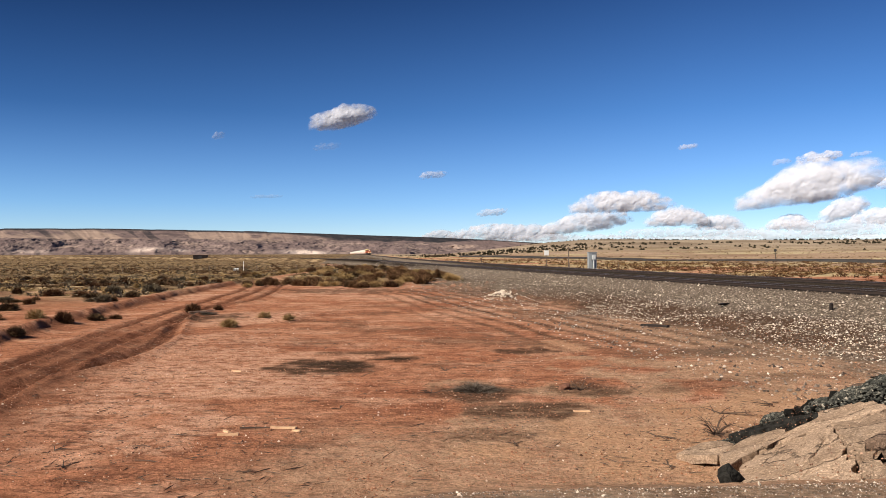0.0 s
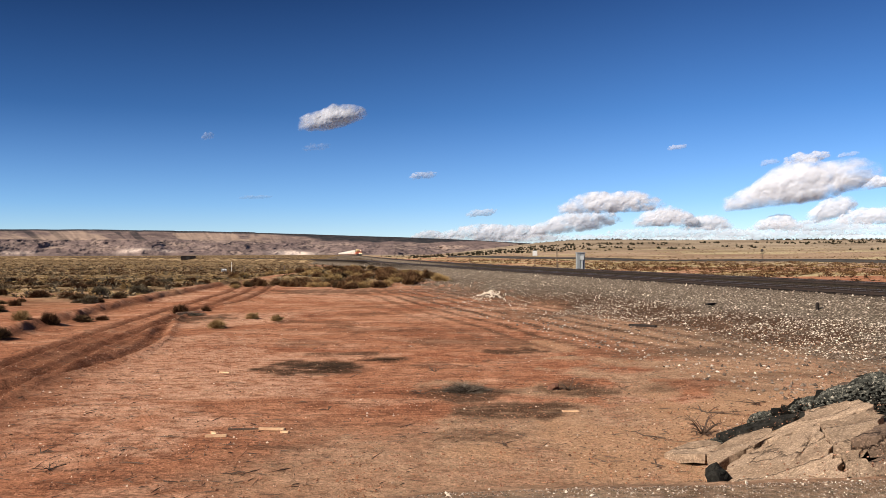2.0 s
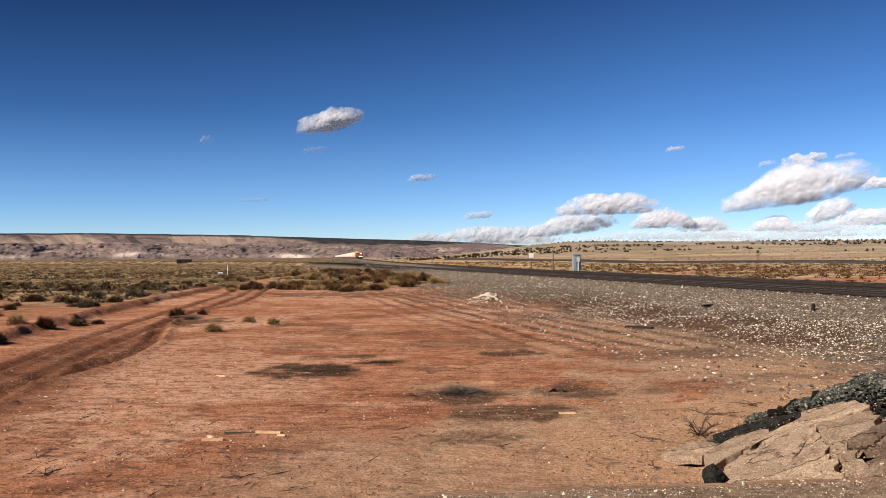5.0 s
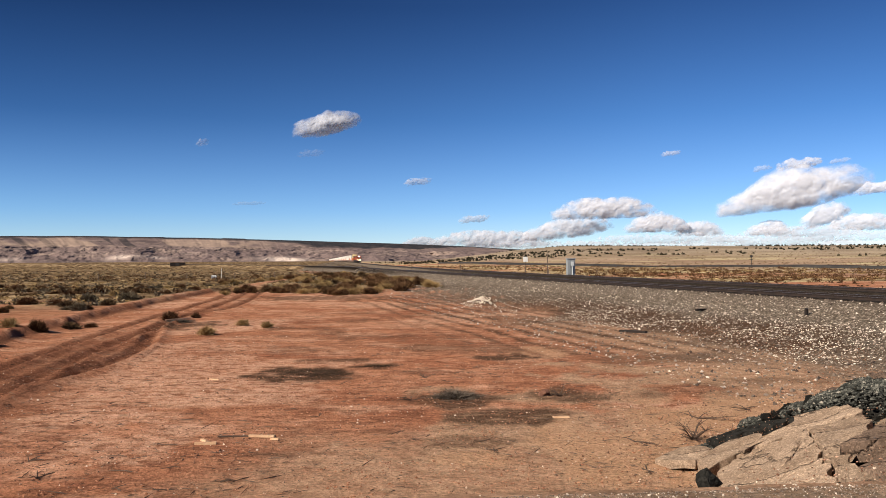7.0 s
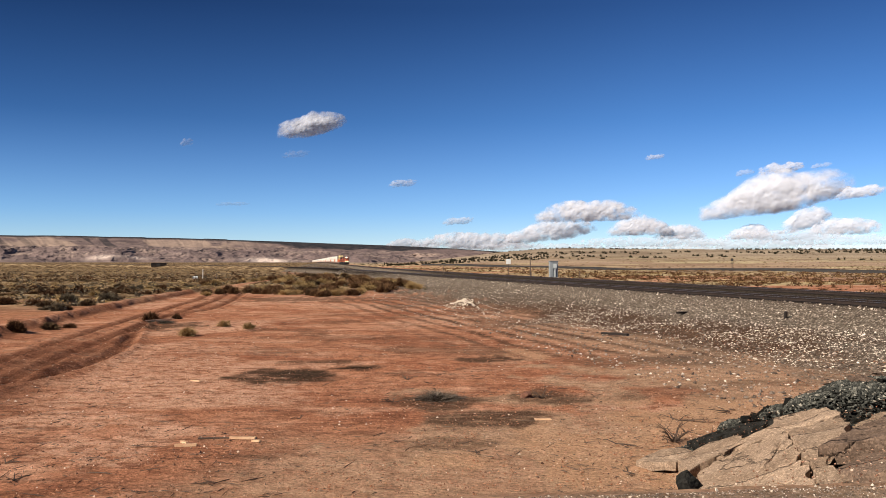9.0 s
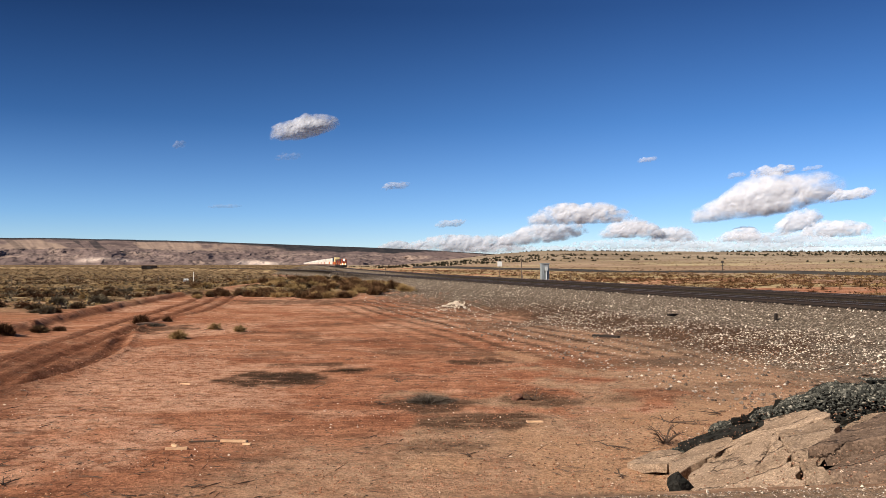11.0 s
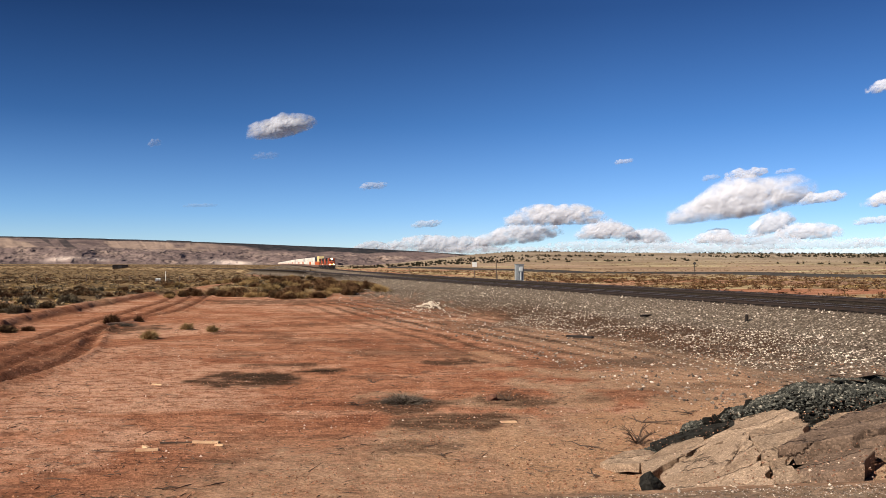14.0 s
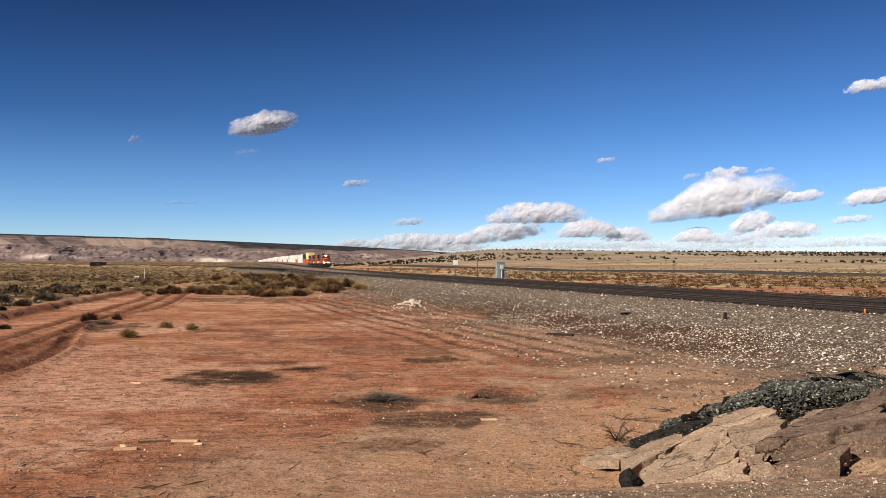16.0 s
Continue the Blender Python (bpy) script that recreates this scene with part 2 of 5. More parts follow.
def ground_material():
    m, nt, b = shader("desert_ground", 1.0, 0.0)
    c = coords(nt)
    big = noise_tex(nt, c, 0.16, 6)
    mid = noise_tex(nt, c, 0.8, 9, 0.70)
    streak = noise_tex(nt, c, 0.50, 10, 0.70, (0.55, 1.0, 1.0))
    fine = noise_tex(nt, c, 16.0, 6, 0.72)
    clod = noise_tex(nt, c, 2.8, 9, 0.72, (0.8, 1.0, 1.0))
    red = ramp(nt, big, [(0.35, (0.232, 0.090, 0.050)), (0.5, (0.296, 0.127, 0.072)), (0.65, (0.356, 0.169, 0.102))])
    pale = ramp(nt, streak, [(0.50, (0, 0, 0)), (0.60, (1, 1, 1))])
    red = mix(nt, maths(nt, "MULTIPLY", pale, 0.60), red, (0.452, 0.254, 0.167))
    dusk = ramp(nt, mid, [(0.38, (1, 1, 1)), (0.48, (0, 0, 0))])
    red = mix(nt, maths(nt, "MULTIPLY", dusk, 0.50), red, (0.120, 0.047, 0.028))
    red = mix(nt, 0.75, red, ramp(nt, clod, [(0.34, (0.26, 0.24, 0.23)), (0.46, (0.50, 0.50, 0.50)), (0.62, (0.72, 0.72, 0.72))]), "OVERLAY")
    # scraped lines and small dark rills
    rill = noise_tex(nt, c, 0.75, 7, 0.62, (0.30, 1.0, 1.0))
    rill = ramp(nt, maths(nt, "ABSOLUTE", maths(nt, "SUBTRACT", rill, 0.5)), [(0.004, (0.62, 0.62, 0.62)), (0.020, (0, 0, 0))])
    red = mix(nt, rill, red, (0.105, 0.043, 0.027))
    # bleached crust, flaking off in patches
    col = mix(nt, maths(nt, "MULTIPLY", mask(nt, "crust"), ramp(nt, clod, [(0.44, (0.08, 0.08, 0.08)), (0.54, (1, 1, 1))])), red, (0.486, 0.277, 0.186))
    # grey-brown trampled grit
    grit = ramp(nt, noise_tex(nt, c, 2.4, 8, 0.7), [(0.36, (0.237, 0.138, 0.087)), (0.62, (0.422, 0.275, 0.179))])
    col = mix(nt, mask(nt, "grit"), col, grit)
    # smooth drifted sand
    col = mix(nt, mask(nt, "sand"), col, ramp(nt, mid, [(0.35, (0.33, 0.180, 0.104)), (0.65, (0.44, 0.262, 0.160))]))
    # ruts, the swath beside them and the bank's foot in a darker red
    col = mix(nt, mask(nt, "rut"), col, ramp(nt, mid, [(0.38, (0.082, 0.031, 0.019)), (0.6, (0.178, 0.075, 0.043))]))
    # ballast fines
    vor = nt.nodes.new("ShaderNodeTexVoronoi")
    vor.inputs["Scale"].default_value = 9.0
    nt.links.new(c, vor.inputs["Vector"])
    stone = ramp(nt, vor.outputs["Color"], [(0.1, (0.090, 0.067, 0.051)), (0.45, (0.181, 0.138, 0.105)), (0.75, (0.267, 0.209, 0.164)), (0.95, (0.482, 0.394, 0.320))])
    stone = mix(nt, ramp(nt, vor.outputs["Distance"], [(0.25, (0, 0, 0)), (0.6, (0.75, 0.75, 0.75))]), stone, (0.05, 0.038, 0.03))
    col = mix(nt, mask(nt, "gravel"), col, stone)
    # cinders and old burnt patches
    mottle = ramp(nt, noise_tex(nt, c, 1.9, 9, 0.75, (0.5, 1.0, 1.0)), [(0.50, (1, 1, 1)), (0.64, (0.25, 0.25, 0.25))])
    col = mix(nt, maths(nt, "MULTIPLY", mask(nt, "patch_and_shade"), mottle), col, (0.072, 0.040, 0.026))
    # stained track bed, and the darkened band around it
    col = mix(nt, mask(nt, "stain_and_band"), col, ramp(nt, fine, [(0.3, (0.007, 0.006, 0.005)), (0.7, (0.022, 0.016, 0.013))]))
    # dry grass land
    turf = ramp(nt, noise_tex(nt, c, 0.22, 8, 0.7), [(0.42, (0.066, 0.041, 0.024)), (0.5, (0.130, 0.083, 0.047)), (0.58, (0.31, 0.215, 0.125))])
    col = mix(nt, mask(nt, "turf"), col, turf)
    gold = ramp(nt, noise_tex(nt, c, 0.05, 8, 0.7, (0.4, 1.2, 1)), [(0.42, (0.17, 0.11, 0.065)), (0.52, (0.35, 0.265, 0.15)), (0.62, (0.56, 0.46, 0.27))])
    col = mix(nt, mask(nt, "gold"), col, gold)
    tan = ramp(nt, noise_tex(nt, c, 0.012, 8, 0.65), [(0.40, (0.185, 0.135, 0.097)), (0.60, (0.30, 0.23, 0.165))])
    col = mix(nt, mask(nt, "ridge"), col, tan)
    col = mix(nt, 0.65, col, ramp(nt, fine, [(0.36, (0.24, 0.30, 0.30)), (0.62, (0.80, 0.80, 0.80))]), "OVERLAY")
    nt.links.new(col, b.inputs["Base Color"])
    grain = noise_tex(nt, c, 3.5, 10, 0.72, (0.9, 1.0, 1.0))
    bump(nt, b, grain, 1.0, 0.14)
    return m


MAT_GROUND = ground_material()


def mesa_material():
    m, nt, b = shader("mesa_rock", 0.95, 0.05)
    c = coords(nt)
    mp = nt.nodes.new("ShaderNodeMapping")
    mp.inputs["Scale"].default_value = (0.003, 0.003, 0.05)
    nt.links.new(c, mp.inputs["Vector"])
    strata = noise_tex(nt, mp.outputs[0], 1.0, 5, 0.6)
    col = ramp(nt, strata, [(0.36, (0.105, 0.077, 0.074)), (0.46, (0.165, 0.120, 0.110)), (0.54, (0.132, 0.096, 0.092)), (0.64, (0.215, 0.160, 0.138))])
    patch = noise_tex(nt, c, 0.008, 8, 0.7)
    col = mix(nt, ramp(nt, patch, [(0.53, (0, 0, 0)), (0.63, (0.75, 0.75, 0.75))]), col, (0.29, 0.215, 0.175))
    col = mix(nt, ramp(nt, noise_tex(nt, c, 0.022, 8, 0.7), [(0.53, (0, 0, 0)), (0.63, (0.8, 0.8, 0.8))]), col, (0.060, 0.050, 0.050))
    col = mix(nt, mask(nt, "cream"), col, (0.37, 0.27, 0.205))
    col = mix(nt, mask(nt, "white"), col, (0.56, 0.45, 0.385))
    # cap rock, and the bluff's shadow-like dark patches through the same mask
    col = mix(nt, mask(nt, "cap"), col, ramp(nt, noise_tex(nt, c, 0.03, 6), [(0.4, (0.022, 0.023, 0.027)), (0.7, (0.055, 0.047, 0.047))]))
    nt.links.new(col, b.inputs["Base Color"])
    return m


MAT_MESA = mesa_material()


# ---- meshes ----
def grid_object(name, co, nu, nv, material, masks=None, closed=False, smooth=True):
    """A sheet of nu x nv points (row-major, v fastest)."""
    i = np.arange(nu - (0 if closed else 1))[:, None]
    j = np.arange(nv - 1)[None, :]
    i2 = (i + 1) % nu
    quads = np.stack([i * nv + j, i2 * nv + j, i2 * nv + j + 1, i * nv + j + 1], -1).reshape(-1, 4)
    me = bpy.data.meshes.new(name)
    me.vertices.add(len(co))
    me.vertices.foreach_set("co", np.ascontiguousarray(co, dtype=np.float32).ravel())
    me.loops.add(quads.size)
    me.loops.foreach_set("vertex_index", quads.astype(np.int32).ravel())
    me.polygons.add(len(quads))
    me.polygons.foreach_set("loop_start", np.arange(0, quads.size, 4, dtype=np.int32))
    me.update(calc_edges=True)
    me.polygons.foreach_set("use_smooth", np.full(len(quads), smooth))
    for k, v in (masks or {}).items():
        a = me.attributes.new(k, "FLOAT", "POINT")
        a.data.foreach_set("value", np.clip(v, 0, 1).astype(np.float32).ravel())
    me.materials.append(material)
    return new(name, me)


def triangles(name, verts, tris, material, smooth=False):
    me = bpy.data.meshes.new(name)
    tris = np.asarray(tris, dtype=np.int32)
    me.vertices.add(len(verts))
    me.vertices.foreach_set("co", np.ascontiguousarray(verts, dtype=np.float32).ravel())
    me.loops.add(tris.size)
    me.loops.foreach_set("vertex_index", tris.ravel())
    me.polygons.add(len(tris))
    me.polygons.foreach_set("loop_start", np.arange(0, tris.size, 3, dtype=np.int32))
    me.update(calc_edges=True)
    me.polygons.foreach_set("use_smooth", np.full(len(tris), smooth))
    me.materials.append(material)
    return me


def part(name, bm, material, parent=None, label="", at=None):
    me = bpy.data.meshes.new(name)
    bm.to_mesh(me)
    bm.free()
    me.materials.append(material)
    ob = new(name, me)
    if parent:
        ob.parent = parent
    if at:
        ob.matrix_basis = at
    return tagged(ob, label)


def box(bm, x0, x1, y0, y1, z0, z1, bevel=0.0):
    v = bmesh.ops.create_cube(bm, size=1.0)["verts"]
    for p in v:
        p.co = Vector(((x0 + x1) / 2 + p.co.x * (x1 - x0), (y0 + y1) / 2 + p.co.y * (y1 - y0), (z0 + z1) / 2 + p.co.z * (z1 - z0)))
    if bevel:
        bmesh.ops.bevel(bm, geom=list({e for p in v for e in p.link_edges}), offset=bevel, segments=2, affect="EDGES", profile=0.5)
    return v


def rod(bm, a, b, r, n=8, r2=None):
    a, b = Vector(a), Vector(b)
    d = b - a
    m = Matrix.Translation((a + b) / 2) @ d.to_track_quat("Z", "Y").to_matrix().to_4x4()
    return bmesh.ops.create_cone(bm, cap_ends=True, segments=n, radius1=r, radius2=r if r2 is None else r2, depth=d.length, matrix=m)["verts"]


# ---- ground ----
def ellipse(x, y, cx, cy, a, b, turn=0.0):
    c, s = math.cos(radians(turn)), math.sin(radians(turn))
    u, v = (x - cx) * c + (y - cy) * s, -(x - cx) * s + (y - cy) * c
    w = 1.9 * (fbm(x * 0.9, y * 0.8, 41, 5) - 0.5)
    return step(0.95, 0.6, np.hypot(u / a, v / b) + w)


# dark patches, cinders and flattened weeds among them: place, half sizes, turn, strength
CINDERS = ((-4.4, 24.6, 1.7, 2.1, 5, 1.0), (-2.6, 25.8, 1.8, 0.7, 10, 0.9), (-4.3, 27.4, 1.4, 0.7, 0, 0.8), (0.0, 19.4, 1.5, 1.3, 10, 0.9), (1.2, 17.9, 2.3, 1.2, 28, 0.9),
           (2.9, 20.4, 1.0, 1.8, 0, 0.8), (1.6, 28.3, 1.5, 0.9, 0, 0.95), (-3.1, 14.1, 0.9, 0.7, 0, 0.55), (0.2, 15.1, 1.1, 0.6, 0, 0.5), (-13.9, 42.6, 1.6, 2.6, 0, 0.9),
           (-7.5, 40.5, 2.4, 1.2, 0, 0.55), (5.6, 20.6, 1.6, 0.7, 20, 0.6), (-3.5, 36.0, 5.0, 1.4, 0, 0.4), (-6.0, 31.0, 2.2, 1.2, 0, 0.4), (-12.0, 74.0, 8.0, 6.0, 0, 0.75))


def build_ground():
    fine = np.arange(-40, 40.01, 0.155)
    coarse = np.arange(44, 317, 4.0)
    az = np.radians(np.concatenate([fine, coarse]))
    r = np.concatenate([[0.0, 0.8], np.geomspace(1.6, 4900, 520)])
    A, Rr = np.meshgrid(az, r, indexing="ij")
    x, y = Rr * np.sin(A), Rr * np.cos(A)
    z = height(x, y)
    dm, db = off_line(x, y, MAIN, DMAIN), off_line(x, y, BRANCH, DBRANCH)
    rut, berm = off_line(x, y, RUT, DRUT), off_line(x, y, BERM, DBERM)
    n1, n2 = fbm(x / 4, y / 4, 51), fbm(x / 1.2, y / 1.2, 53)
    ahead = (y > 0)
    gravel = step(-16.5, -8.5, db + 9 * (n1 - 0.5) + 6 * (n2 - 0.5)) * step(7, 4.5, dm) * ahead
    gravel *= 1 - 0.85 * ellipse(x, y, 5.4, 52, 1.6, 4.5, -12)
    edge = road_edge(x)
    road = step(0.55, 0.05, y - edge + 0.5 * (n2 - 0.5)) * (y > -9.5)
    gravel = np.maximum(gravel, 0.4 * road)
    patch_and_shade = np.zeros_like(x)
    for cx, cy, a, b, t, k in CINDERS:
        patch_and_shade = np.maximum(patch_and_shade, k * ellipse(x, y, cx, cy, a, b, t))
    bankdark = step(0.28, 0.42, fbm(x / 4, y / 6, 57) + 0.16 * step(27, 34, y) * step(54, 47, y)) * step(-12.8, -10.5, db + 3 * (n1 - 0.5)) * step(-5.0, -7.2, db + 2 * (n2 - 0.5)) * step(26, 31, y) * step(75, 50, y)
    patch_and_shade = np.maximum(patch_and_shade, 0.95 * bankdark)
    # Shade of the furrow troughs put into the colour, so that the ripples show.
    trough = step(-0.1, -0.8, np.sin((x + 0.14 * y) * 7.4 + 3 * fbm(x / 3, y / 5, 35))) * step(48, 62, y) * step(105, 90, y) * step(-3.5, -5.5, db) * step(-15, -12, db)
    patch_and_shade = np.maximum(patch_and_shade, 0.7 * trough)
    lines = step(0.60, 0.70, fbm(x / 3, y / 3.5, 59)) * step(-3, -8, db + 8) * step(16, 24, y) * step(80, 60, y) * step(-9, -5, x)
    patch_and_shade = np.maximum(patch_and_shade, 0.55 * lines)
    graded = step(0.15, 0.8, np.sin(db * 4.6 + 0.10 * y + 5 * fbm(x / 3, y / 8, 35))) * step(-25, -18, db) * step(-8.5, -11, db) * step(24, 32, y) * step(86, 70, y)
    patch_and_shade = np.maximum(patch_and_shade, 0.95 * graded * (0.4 + n2))
    # Bed stained by oil and rust around the rails.
    bed_dark = np.maximum(step(2.1, 1.3, np.abs(db)), step(2.1, 1.3, np.abs(dm))) * ahead
    # Far shoulder darkened to give the camera a dark band along the track.
    bed_dark = np.maximum(bed_dark, step(3.6, 2.4, np.abs(db + 0.8)) * step(110, 170, y) * ahead)
    # Ground between the tracks takes the same dark colour.
    bed_dark = np.maximum(bed_dark, 0.8 * (db > 0) * (dm < 0) * step(220, 120, y) * ahead)
    wob = 0.25 * (fbm(y / 6, y * 0, 19) - 0.5)
    curve = 3.2 - 0.02 * (y - 30) ** 2 * step(60, 25, y)
    rm = np.maximum(np.exp(-((rut - wob) / 0.42) ** 2), np.exp(-((rut - 1.7 - wob) / 0.5) ** 2))
    rm = np.maximum(rm, np.exp(-((rut - curve - wob) / 0.4) ** 2))
    rm = np.maximum(rm, 0.8 * step(-0.4, 0.2, rut) * step(4.2, 2.2, rut + 1.6 * (n1 - 0.5)) * step(44, 28, y) * (0.75 + 0.5 * n2))
    rm = rm * step(110, 70, y) * (y > 3)
    # Dark edge of the bank, put into the colour along its foot.
    rm = np.maximum(rm, 0.8 * np.exp(-((berm - 0.25) / 0.25) ** 2) * (y > 5) * step(110, 80, y))
    crust = np.maximum(0.9 * ellipse(x, y, 5.4, 52, 1.6, 4.5, -12), np.maximum(0.7 * ellipse(x, y, -8.3, 23, 4.4, 11, 8), 0.8 * step(0.56, 0.66, fbm(x / 6, y / 5, 63)))) * (1 - rm)
    grit = np.maximum(step(17, 13.0, y + 4 * (n1 - 0.5) + 0.25 * x) * 0.85 * step(-5.0, -1.8, x + 2 * (n2 - 0.5)), step(-19, -14, db) * step(60, 30, y)) * ahead * 0.8
    broken = (y > 5) * step(-0.25, 0.0, old_road(x, y) - z + 0.02) * (x < 40) * (y < 17)
    grit = np.maximum(np.maximum(grit, broken), road)
    grit = np.maximum(grit, 0.8 * ellipse(x, y, 3.5, 15.5, 5.5, 6.5, 0))
    grit = np.maximum(grit, 0.8 * ellipse(x, y, 8.2, 23.0, 5.5, 6.0, 0))
    leftland = step(0.5, -2.0, berm + 3 * (n1 - 0.5))
    sand = np.maximum(np.maximum(0.9 * ellipse(x, y, 6.0, 17.2, 4.2, 3.6, 10), 0.85 * ellipse(x, y, 3.4, 14.0, 2.8, 2.6, 0)), np.maximum(0.8 * ellipse(x, y, 0.6, 13.7, 1.0, 0.6, 0), 0.7 * ellipse(x, y, 3.2, 29.5, 1.6, 2.2, 0))) * (1 - patch_and_shade)
    turf = leftland * step(38, 75, y + 24 * (n1 - 0.5)) + step(86, 92, y + 4 * (n1 - .5)) * step(-13, -17, db)
    path = np.exp(-((rut - 0.8) / 1.6) ** 2) * step(190, 160, y)
    turf = np.clip(turf, 0, 1) * (1 - 0.9 * path) * step(3300, 2400, Rr)
    gold = step(9, 26, dm + 10 * (n1 - 0.5)) * step(0.44, 0.56, fbm(x / 50, y / 18, 61) + 0.10 * step(60, 250, dm)) * ahead
    ridge = (0.75 * step(30, 90, dm) + 0.25 * step(420, 620, Rr)) * (dm > 0) * ahead * (1 - 0.6 * gold * step(620, 420, Rr))
    masks = dict(gravel=gravel, patch_and_shade=patch_and_shade, rut=rm, crust=crust, grit=grit, turf=turf, sand=sand, gold=gold, ridge=ridge, stain_and_band=bed_dark)
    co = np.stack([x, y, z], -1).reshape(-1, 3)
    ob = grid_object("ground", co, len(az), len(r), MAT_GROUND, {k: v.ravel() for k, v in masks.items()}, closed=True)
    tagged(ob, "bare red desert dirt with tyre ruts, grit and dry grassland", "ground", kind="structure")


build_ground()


# ---- mesa on the skyline ----
def build_mesa():
    az = np.radians(np.linspace(-52, 6.5, 1050))
    v = np.linspace(0, 1, 95)
    A, V = np.meshgrid(az, v, indexing="ij")
    deg = np.degrees(A)
    top = np.interp(deg, [-52, -31, -25, -18, -11, -7.5, -3.3, 0.7, 3.7, 5.9, 6.5], [1.50, 1.60, 1.65, 1.60, 1.42, 1.30, 1.16, 0.97, 0.78, 0.66, 0.3])
    top = top + 0.03 * (fbm(deg / 1.6, deg * 0, 71) - 0.5) + 0.03 * step(0.55, 0.6, fbm(deg / 3.0, deg * 0, 72))
    s = deg * 70.0
    lean = s + 160 * V + 40 * (fbm(s / 150, V * 3, 74) - 0.5)          # gullies run slantwise down the cliff
    rib = 1 - np.abs(fbm(lean / 60, V * 0.8, 73, 4) - 0.5) * 2
    hill = fbm(s / 190, V * 2.2, 75, 5)                                # badland hills in front of the cliff
    knob = 1 - np.abs(fbm(s / 75, V * 5.5, 76, 5) - 0.5) * 2
    prof = np.interp(V, [0, 0.14, 0.34, 0.55, 0.68, 0.76, 0.92, 0.96, 1.0], [0, 0.05, 0.26, 0.50, 0.60, 0.68, 0.93, 0.985, 1.0])
    low = step(0.06, 0.22, V) * step(0.78, 0.62, V)
    high = step(0.62, 0.76, V) * step(0.99, 0.93, V)
    depth = 3300 + 1000 * V ** 0.85 - low * (240 * (hill - 0.5) + 40 * (knob - 0.75)) - high * 22 * (rib - 0.75)
    base = -8.0
    ztop = 3.4 + np.tan(np.radians(top)) * 4300
    z = base + (ztop - base) * prof + low * (9 * (knob - 0.75) + 24 * (hill - 0.5))
    x, y = depth * np.sin(A), depth * np.cos(A)
    mound = lambda a0, w, v0, h: np.exp(-((deg - a0) / w) ** 2) * np.exp(-((V - v0) / h) ** 2)
    torn = 0.35 + 1.3 * fbm(s / 40, V * 9, 79)
    white = 1.3 * mound(-12.0, 1.3, 0.25, 0.08) * (0.5 + 0.6 * torn) + torn * (0.75 * mound(-22.6, 0.8, 0.27, 0.06) + 0.5 * mound(-20.4, 0.8, 0.29, 0.05) + 0.4 * mound(-29.5, 1.2, 0.26, 0.05))
    bluff = step(0.64, 0.70, V) * step(0.93, 0.90, V) * step(-36, -30, deg) * step(-11.5, -15.5, deg)
    cream = 0.7 * bluff * step(0.50, 0.60, fbm(lean / 190, V * 3.2, 80, 4) + 0.16 * mound(-17.5, 2.2, 0.82, 0.2)) * (0.25 + 0.5 * torn)
    edge = 0.90 - 0.13 * step(-14, -8.5, deg) * step(1.5, -4, deg)
    cap = step(0.0, 0.05, V - edge + (0.07 + 0.15 * step(-14, -8, deg)) * (fbm(s / 90, V * 4, 77, 5) - 0.5))
    # Slanting dark patches, shadow-like, put into the colour of the bluff.
    dark = 0.75 * bluff * step(0.54, 0.62, fbm(lean / 34, V * 1.0, 78, 4)) * (1 - np.clip(cream, 0, 1)) * step(-18, -21, deg)
    cap = np.maximum(cap, dark)
    co = np.stack([x, y, z], -1).reshape(-1, 3)
    ob = grid_object("mesa", co, len(az), len(v), MAT_MESA, dict(white=white.ravel(), cream=cream.ravel(), cap=cap.ravel()), smooth=False)
    tagged(ob, "eroded banded mesa cliff with a dark cap and pale gullies", "mesa", kind="structure")


build_mesa()


# ---- clouds ----
def cloud_material():
    """Droplets thin out towards the rim: the attribute "body" says how dense the cloud is there."""
    m = bpy.data.materials.new("cloud")
    m.use_nodes = True
    nt = m.node_tree
    nt.nodes.remove(nt.nodes["Principled BSDF"])
    white = nt.nodes.new("ShaderNodeBsdfDiffuse")
    white.inputs["Color"].default_value = (0.60, 0.615, 0.68, 1)
    through_light = nt.nodes.new("ShaderNodeBsdfTranslucent")
    through_light.inputs["Color"].default_value = (0.60, 0.615, 0.68, 1)
    soft = nt.nodes.new("ShaderNodeMixShader")
    soft.inputs[0].default_value = 0.3
    nt.links.new(white.outputs[0], soft.inputs[1])
    nt.links.new(through_light.outputs[0], soft.inputs[2])
    clear = nt.nodes.new("ShaderNodeBsdfTransparent")
    final = nt.nodes.new("ShaderNodeMixShader")
    nt.links.new(mask(nt, "body"), final.inputs[0])
    nt.links.new(clear.outputs[0], final.inputs[1])
    nt.links.new(soft.outputs[0], final.inputs[2])
    nt.links.new(final.outputs[0], nt.nodes["Material Output"].inputs[0])
    return m


MAT_CLOUD = cloud_material()


def unit_ball(level):
    bm = bmesh.new()
    bmesh.ops.create_icosphere(bm, subdivisions=level, radius=1.0)
    v = np.array([p.co[:] for p in bm.verts])
    t = np.array([[p.index for p in f.verts] for f in bm.faces])
    bm.free()
    return v, t


CLOUDS = []
HEAP = (0.1, 0.55, 0.85, 1.0, 0.9, 0.6, 0.15), (0.0, 0.0, 0.0, 0.0, 0.0, 0.0, 0.05)          # heights of the top and of the base, end to end
WEDGE = (0.10, 0.42, 0.78, 0.95, 1.0, 0.98, 0.75), (0.0, 0.0, 0.05, 0.12, 0.18, 0.40, 0.62)
